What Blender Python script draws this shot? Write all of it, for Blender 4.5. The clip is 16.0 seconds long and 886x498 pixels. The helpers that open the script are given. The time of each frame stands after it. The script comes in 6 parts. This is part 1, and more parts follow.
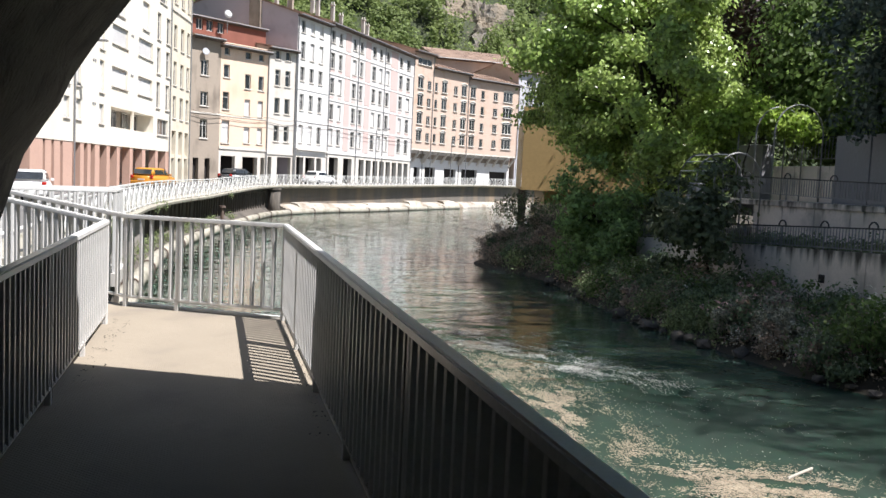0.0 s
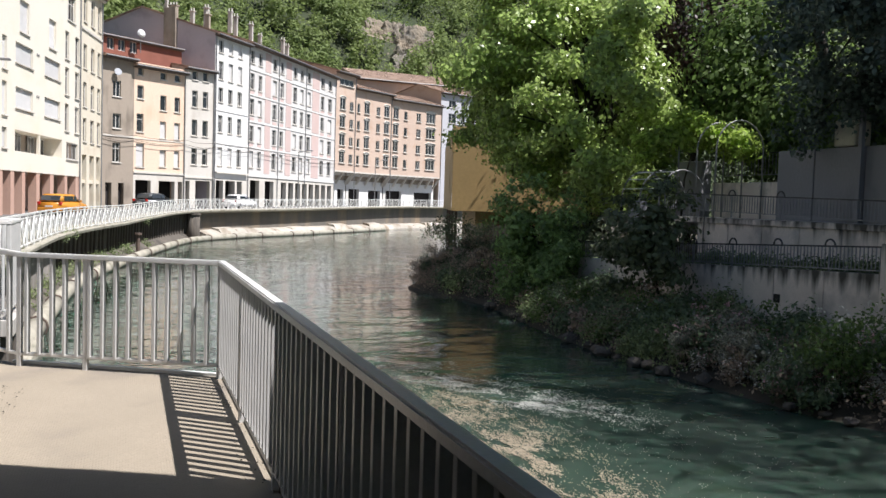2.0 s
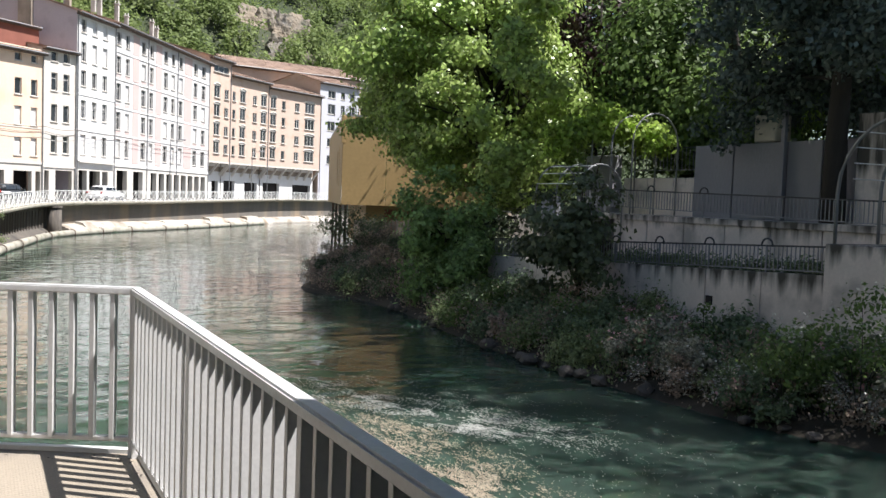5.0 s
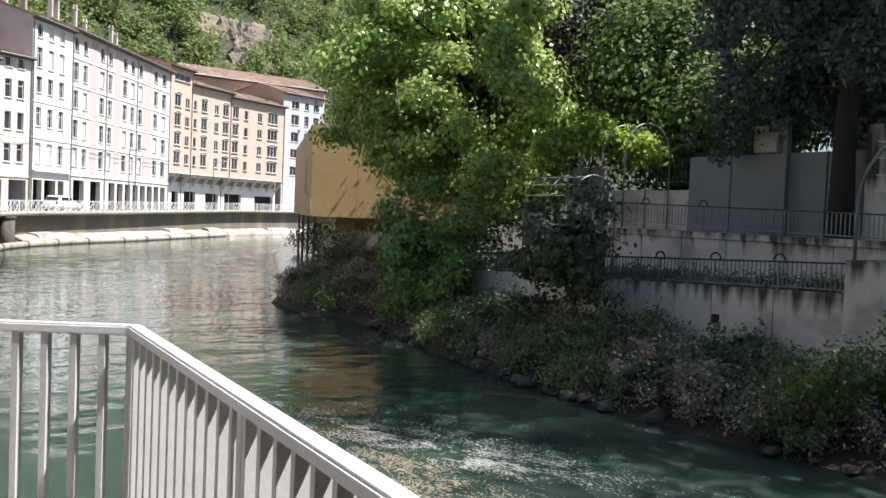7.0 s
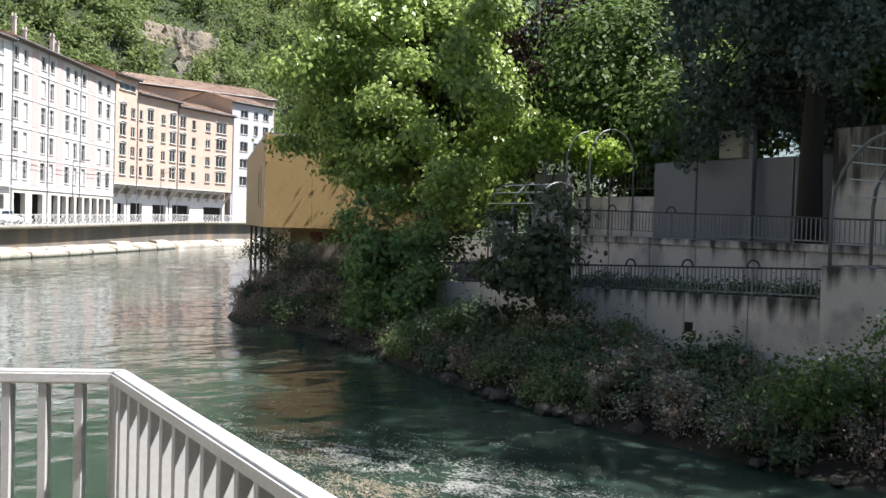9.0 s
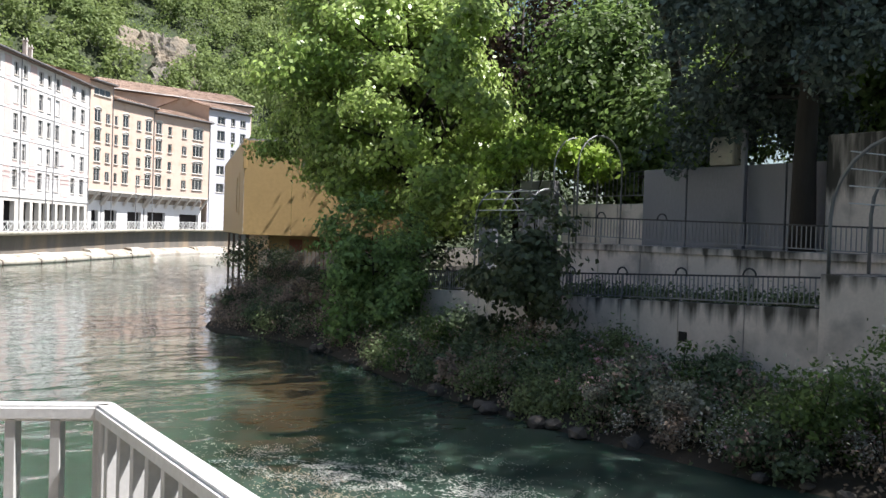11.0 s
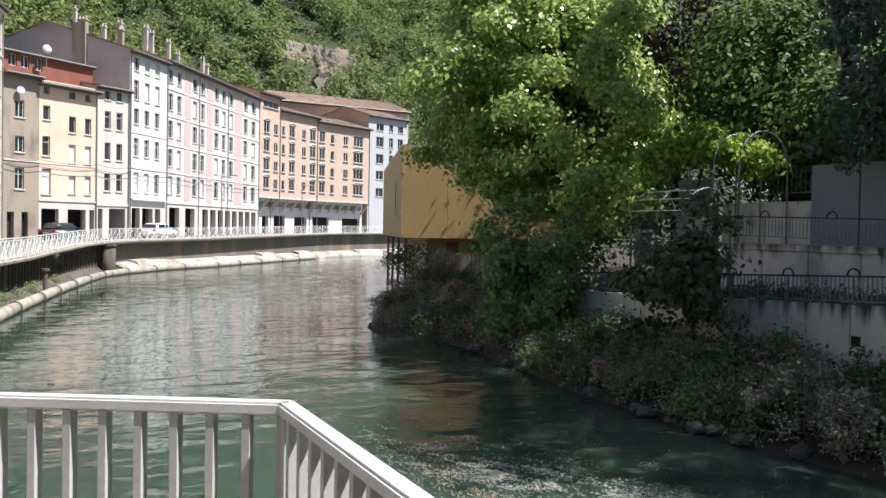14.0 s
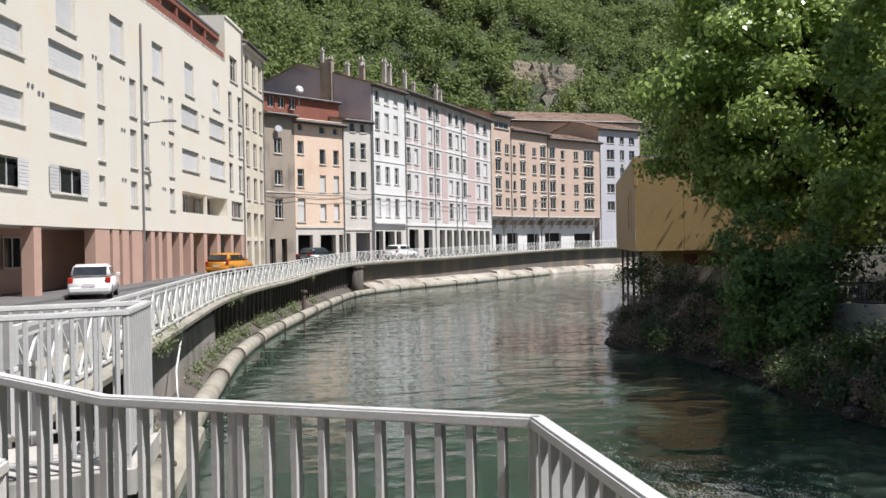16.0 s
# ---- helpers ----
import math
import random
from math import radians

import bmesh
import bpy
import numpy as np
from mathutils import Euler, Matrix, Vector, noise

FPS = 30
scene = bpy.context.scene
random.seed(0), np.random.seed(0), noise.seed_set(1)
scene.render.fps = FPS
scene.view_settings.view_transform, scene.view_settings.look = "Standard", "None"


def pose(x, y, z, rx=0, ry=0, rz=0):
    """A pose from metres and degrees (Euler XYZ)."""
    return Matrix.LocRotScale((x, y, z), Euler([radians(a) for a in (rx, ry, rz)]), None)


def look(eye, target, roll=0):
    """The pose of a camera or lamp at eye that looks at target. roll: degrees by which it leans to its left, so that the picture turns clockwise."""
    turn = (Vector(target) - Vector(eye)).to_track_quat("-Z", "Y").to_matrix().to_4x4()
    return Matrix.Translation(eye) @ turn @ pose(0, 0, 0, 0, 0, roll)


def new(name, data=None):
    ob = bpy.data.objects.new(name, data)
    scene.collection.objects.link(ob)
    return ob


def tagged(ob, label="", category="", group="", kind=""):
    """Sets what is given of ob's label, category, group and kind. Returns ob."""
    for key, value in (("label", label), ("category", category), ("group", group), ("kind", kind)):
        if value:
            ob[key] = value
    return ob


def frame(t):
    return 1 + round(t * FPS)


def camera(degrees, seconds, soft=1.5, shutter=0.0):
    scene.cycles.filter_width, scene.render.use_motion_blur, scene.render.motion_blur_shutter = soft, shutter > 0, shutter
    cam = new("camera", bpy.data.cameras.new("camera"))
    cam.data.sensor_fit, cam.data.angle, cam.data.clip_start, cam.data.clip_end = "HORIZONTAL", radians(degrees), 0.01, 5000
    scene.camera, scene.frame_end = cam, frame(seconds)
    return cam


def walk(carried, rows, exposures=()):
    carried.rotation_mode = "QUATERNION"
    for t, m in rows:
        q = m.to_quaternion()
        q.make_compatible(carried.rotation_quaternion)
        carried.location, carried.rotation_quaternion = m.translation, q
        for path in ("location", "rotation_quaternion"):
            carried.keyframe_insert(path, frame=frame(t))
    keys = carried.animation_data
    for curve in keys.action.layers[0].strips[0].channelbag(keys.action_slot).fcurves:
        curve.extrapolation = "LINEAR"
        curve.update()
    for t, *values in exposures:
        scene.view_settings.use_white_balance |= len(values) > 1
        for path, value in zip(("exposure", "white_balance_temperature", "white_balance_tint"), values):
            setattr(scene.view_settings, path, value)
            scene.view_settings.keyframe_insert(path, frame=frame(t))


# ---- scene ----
cam = camera(54.9, 16.0)

PATH = [
    (0, (-0.701, -8.832, 1.587), (-0.179, -6.908, 1.423), 2.7),
    (0.5, (-0.716, -8.393, 1.596), (-0.063, -6.511, 1.418), 2.4),
    (1, (-0.683, -8.194, 1.623), (-0.071, -6.294, 1.496), 2.4),
    (1.5, (-0.711, -7.574, 1.596), (-0.065, -5.685, 1.486), 2.3),
    (2, (-0.718, -7.333, 1.593), (-0.025, -5.46, 1.485), 1.8),
    (2.5, (-0.703, -7.11, 1.611), (-0.036, -5.227, 1.51), 2.4),
    (3, (-0.78, -6.544, 1.591), (-0.05, -4.686, 1.477), 2.3),
    (3.5, (-0.765, -6.225, 1.582), (0.023, -4.392, 1.435), 2.8),
    (4, (-0.793, -5.714, 1.557), (0.064, -3.911, 1.448), 3.1),
    (4.5, (-0.82, -5.431, 1.575), (0.156, -3.69, 1.434), 2.9),
    (5, (-0.783, -5.137, 1.619), (0.176, -3.385, 1.504), 2.1),
    (7.5, (-0.700, -3.469, 1.563), (0.348, -1.767, 1.494), 2.4),
    (8, (-0.642, -3.325, 1.583), (0.389, -1.612, 1.541), 2.2),
    (8.5, (-0.666, -3.131, 1.569), (0.391, -1.434, 1.521), 2.3),
    (9, (-0.725, -3.016, 1.586), (0.409, -1.370, 1.528), 1.7),
    (11.5, (-0.612, -2.417, 1.556), (0.566, -0.801, 1.519), 1.8),
    (12, (-0.611, -2.423, 1.558), (0.524, -0.776, 1.52), 1.5),
    (12.5, (-0.607, -2.408, 1.551), (0.532, -0.764, 1.514), 1.6),
    (13, (-0.613, -2.441, 1.559), (0.515, -0.79, 1.516), 1.5),
    (13.5, (-0.672, -2.588, 1.593), (0.346, -0.868, 1.535), 1.4),
    (14, (-0.715, -2.674, 1.613), (0.151, -0.871, 1.568), 1.0),
    (14.5, (-0.709, -2.578, 1.593), (-0.02, -0.7, 1.572), -0.2),
    (15, (-0.82, -2.92, 1.667), (-0.276, -0.996, 1.649), -0.6),
    (15.5, (-0.812, -2.874, 1.653), (-0.379, -0.922, 1.641), -1.0),
    (16, (-0.818, -2.886, 1.657), (-0.467, -0.917, 1.648), -1.0),
]
walk(cam, [(t, look(eye, target, roll)) for t, eye, target, roll in PATH],
     exposures=[(0.0, 0.85), (1.5, 0.68), (3.5, 0.55), (5.0, 0.95), (8.0, 0.98), (11.5, 1.13), (12.8, 1.13), (14.5, 0.5), (16.0, 0.25)])

# ---- world, sun ----
SUN = Vector((0.45, -0.37, 0.99)).normalized()
world = bpy.data.worlds.new("world")
scene.world = world
world.use_nodes = True
wn = world.node_tree
sky = wn.nodes.new("ShaderNodeTexSky")
sky.sky_type = "NISHITA"
sky.sun_disc = False
sky.sun_elevation = math.asin(SUN.z)
sky.sun_rotation = math.atan2(SUN.x, SUN.y)
wn.links.new(sky.outputs[0], wn.nodes["Background"].inputs[0])
wn.nodes["Background"].inputs[1].default_value = 0.062
sun = new("sun", bpy.data.lights.new("sun", "SUN"))
sun.data.energy, sun.data.angle, sun.data.color = 5.3, radians(0.5), (1.0, 0.968, 0.965)
sun.matrix_world = look(SUN * 100, (0, 0, 0))

WATER = -1.98
DECK = 0.05


# ---- materials ----
def mat(name, c1, c2=None, scale=3.0, rough=0.7, metal=0.0, bump=0.2, fine=40.0, stain=None, stain_scale=0.6, stretch=(1, 1, 1), island=0.0, vary=0.0, bump_dist=0.01, translucent=0.0):
    """A paint, stone or leaf surface: two colours mixed at two scales, fine relief, and an optional third colour in stains."""
    m = bpy.data.materials.new(name)
    m.use_nodes = True
    t = m.node_tree
    n, l = t.nodes, t.links
    b = n["Principled BSDF"]
    c2 = c2 or tuple(v * 0.75 for v in c1)
    tc = n.new("ShaderNodeTexCoord")
    mp = n.new("ShaderNodeMapping")
    mp.inputs["Scale"].default_value = stretch
    l.new(tc.outputs["Object"], mp.inputs[0])

    def noise_at(sc, detail=4.0):
        k = n.new("ShaderNodeTexNoise")
        k.inputs["Scale"].default_value = sc
        k.inputs["Detail"].default_value = detail
        l.new(mp.outputs[0], k.inputs["Vector"])
        return k

    def blend(fac, a, bb):
        k = n.new("ShaderNodeMix")
        k.data_type = "RGBA"
        for socket, value in ((k.inputs[0], fac), (k.inputs[6], a), (k.inputs[7], bb)):
            if isinstance(value, tuple):
                socket.default_value = (*value, 1)
            elif isinstance(value, float):
                socket.default_value = value
            else:
                l.new(value, socket)
        return k.outputs[2]

    def ramp(src, lo, hi):
        k = n.new("ShaderNodeMapRange")
        k.inputs[1].default_value, k.inputs[2].default_value = lo, hi
        l.new(src, k.inputs[0])
        return k.outputs[0]

    big, small = noise_at(scale), noise_at(fine)
    col = blend(ramp(big.outputs[0], 0.35, 0.65), c1, c2)
    col = blend(ramp(small.outputs[0], 0.3, 0.8), col, tuple(v * 0.8 for v in c1))
    if stain:
        st = noise_at(stain_scale, 6.0)
        col = blend(ramp(st.outputs[0], 0.52, 0.7), col, stain)
    if island or vary:
        info = n.new("ShaderNodeNewGeometry" if island else "ShaderNodeObjectInfo")
        amount = island or vary
        hs = n.new("ShaderNodeHueSaturation")
        k = n.new("ShaderNodeMapRange")
        k.inputs[3].default_value, k.inputs[4].default_value = 1 - amount, 1 + amount
        l.new(info.outputs["Random Per Island" if island else "Random"], k.inputs[0])
        l.new(k.outputs[0], hs.inputs["Value"])
        l.new(col, hs.inputs["Color"])
        col = hs.outputs[0]
    l.new(col, b.inputs["Base Color"])
    b.inputs["Roughness"].default_value, b.inputs["Metallic"].default_value = rough, metal
    if bump:
        bp = n.new("ShaderNodeBump")
        bp.inputs["Strength"].default_value, bp.inputs["Distance"].default_value = bump, bump_dist
        l.new(small.outputs[0], bp.inputs["Height"])
        l.new(bp.outputs[0], b.inputs["Normal"])
    if translucent:
        tr = n.new("ShaderNodeBsdfTranslucent")
        mx = n.new("ShaderNodeMixShader")
        mx.inputs[0].default_value = translucent
        l.new(col, tr.inputs["Color"])
        l.new(b.outputs[0], mx.inputs[1])
        l.new(tr.outputs[0], mx.inputs[2])
        l.new(mx.outputs[0], n["Material Output"].inputs[0])
    return m


def leaf(name, c, c2, gloss=0.55, through_=0.35):
    return mat(name, c, c2, scale=0.35, fine=3.0, rough=gloss, bump=0, island=0.45, translucent=through_)


def glass_mat():
    m = mat("window_glass", (0.03, 0.035, 0.04), (0.015, 0.017, 0.02), rough=0.06, bump=0.02, fine=2.0, vary=0.5)
    m.node_tree.nodes["Principled BSDF"].inputs["Specular IOR Level"].default_value = 0.6
    return m


def water_mat():
    m = bpy.data.materials.new("river_water")
    m.use_nodes = True
    n, l = m.node_tree.nodes, m.node_tree.links
    b = n["Principled BSDF"]
    tc = n.new("ShaderNodeTexCoord")
    mp = n.new("ShaderNodeMapping")
    mp.inputs["Rotation"].default_value = (0, 0, radians(-30))
    mp.inputs["Scale"].default_value = (0.75, 1.1, 1)
    l.new(tc.outputs["Object"], mp.inputs[0])
    waves = []
    for sc, detail, dist in ((0.95, 1.6, 0.4), (3.4, 2.0, 0.3)):
        k = n.new("ShaderNodeTexNoise")
        k.inputs["Scale"].default_value, k.inputs["Detail"].default_value, k.inputs["Distortion"].default_value = sc, detail, dist
        l.new(mp.outputs[0], k.inputs["Vector"])
        waves.append(k)
    add = n.new("ShaderNodeMath")
    add.operation = "MULTIPLY_ADD"
    add.inputs[1].default_value = 0.2
    l.new(waves[1].outputs[0], add.inputs[0])
    l.new(waves[0].outputs[0], add.inputs[2])
    bp = n.new("ShaderNodeBump")
    bp.inputs["Strength"].default_value, bp.inputs["Distance"].default_value = 1.0, 0.045
    l.new(add.outputs[0], bp.inputs["Height"])
    l.new(bp.outputs[0], b.inputs["Normal"])
    deep = n.new("ShaderNodeTexNoise")
    deep.inputs["Scale"].default_value = 0.12
    l.new(tc.outputs["Object"], deep.inputs["Vector"])
    mix = n.new("ShaderNodeMix")
    mix.data_type = "RGBA"
    mix.inputs[6].default_value, mix.inputs[7].default_value = (0.031, 0.053, 0.042, 1), (0.045, 0.071, 0.056, 1)
    l.new(deep.outputs[0], mix.inputs[0])
    l.new(mix.outputs[2], b.inputs["Base Color"])
    b.inputs["Subsurface Weight"].default_value = 1.0
    b.inputs["Subsurface Radius"].default_value = (0.35, 0.6, 0.5)
    b.inputs["Subsurface Scale"].default_value = 0.6
    b.inputs["Roughness"].default_value, b.inputs["IOR"].default_value = 0.04, 1.33
    return m


def streaked_mat(name, top):
    """Pale concrete with moss along its head and long dark run-off streaks."""
    m = mat(name, (0.82, 0.73, 0.67), (0.68, 0.61, 0.56), scale=1.3, fine=16, rough=0.92, bump=0.4, stain=(0.4, 0.37, 0.345), stain_scale=1.2)
    n, l = m.node_tree.nodes, m.node_tree.links
    b = n["Principled BSDF"]
    col = b.inputs["Base Color"].links[0].from_socket
    tc = n.new("ShaderNodeTexCoord")
    mp = n.new("ShaderNodeMapping")
    mp.inputs["Scale"].default_value = (1, 1, 0.1)
    l.new(tc.outputs["Object"], mp.inputs[0])
    k = n.new("ShaderNodeTexNoise")
    k.inputs["Scale"].default_value, k.inputs["Detail"].default_value = 4.2, 9.0
    l.new(mp.outputs[0], k.inputs["Vector"])
    xyz = n.new("ShaderNodeSeparateXYZ")
    l.new(tc.outputs["Object"], xyz.inputs[0])
    r = n.new("ShaderNodeMapRange")
    r.inputs[1].default_value, r.inputs[2].default_value, r.inputs[3].default_value, r.inputs[4].default_value = top - 0.5, top - 0.02, 0.0, 0.34
    l.new(xyz.outputs[2], r.inputs[0])
    add = n.new("ShaderNodeMath")
    l.new(k.outputs[0], add.inputs[0])
    l.new(r.outputs[0], add.inputs[1])
    f = n.new("ShaderNodeMapRange")
    f.inputs[1].default_value, f.inputs[2].default_value = 0.62, 0.9
    l.new(add.outputs[0], f.inputs[0])
    mx = n.new("ShaderNodeMix")
    mx.data_type = "RGBA"
    l.new(f.outputs[0], mx.inputs[0])
    l.new(col, mx.inputs[6])
    mx.inputs[7].default_value = (0.075, 0.07, 0.06, 1)
    l.new(mx.outputs[2], b.inputs["Base Color"])
    return m


def deck_mat():
    m = mat("deck_coating", (0.33, 0.28, 0.215), (0.275, 0.235, 0.18), scale=1.2, fine=70, rough=0.85, bump=0.3, stain=(0.21, 0.18, 0.15), stain_scale=1.1)
    n, l = m.node_tree.nodes, m.node_tree.links
    tc = n.new("ShaderNodeTexCoord")
    heights = []
    for turn in (45, -45):
        mp = n.new("ShaderNodeMapping")
        mp.inputs["Rotation"].default_value = (0, 0, radians(turn))
        w = n.new("ShaderNodeTexWave")
        w.inputs["Scale"].default_value = 14.0
        l.new(tc.outputs["Object"], mp.inputs[0])
        l.new(mp.outputs[0], w.inputs["Vector"])
        heights.append(w)
    mul = n.new("ShaderNodeMath")
    mul.operation = "MULTIPLY"
    for i, w in enumerate(heights):
        l.new(w.outputs["Fac"], mul.inputs[i])
    bp = n.new("ShaderNodeBump")
    bp.inputs["Strength"].default_value, bp.inputs["Distance"].default_value = 0.45, 0.004
    l.new(mul.outputs[0], bp.inputs["Height"])
    old = n["Bump"]
    l.new(old.outputs[0], bp.inputs["Normal"])
    l.new(bp.outputs[0], n["Principled BSDF"].inputs["Normal"])
    return m


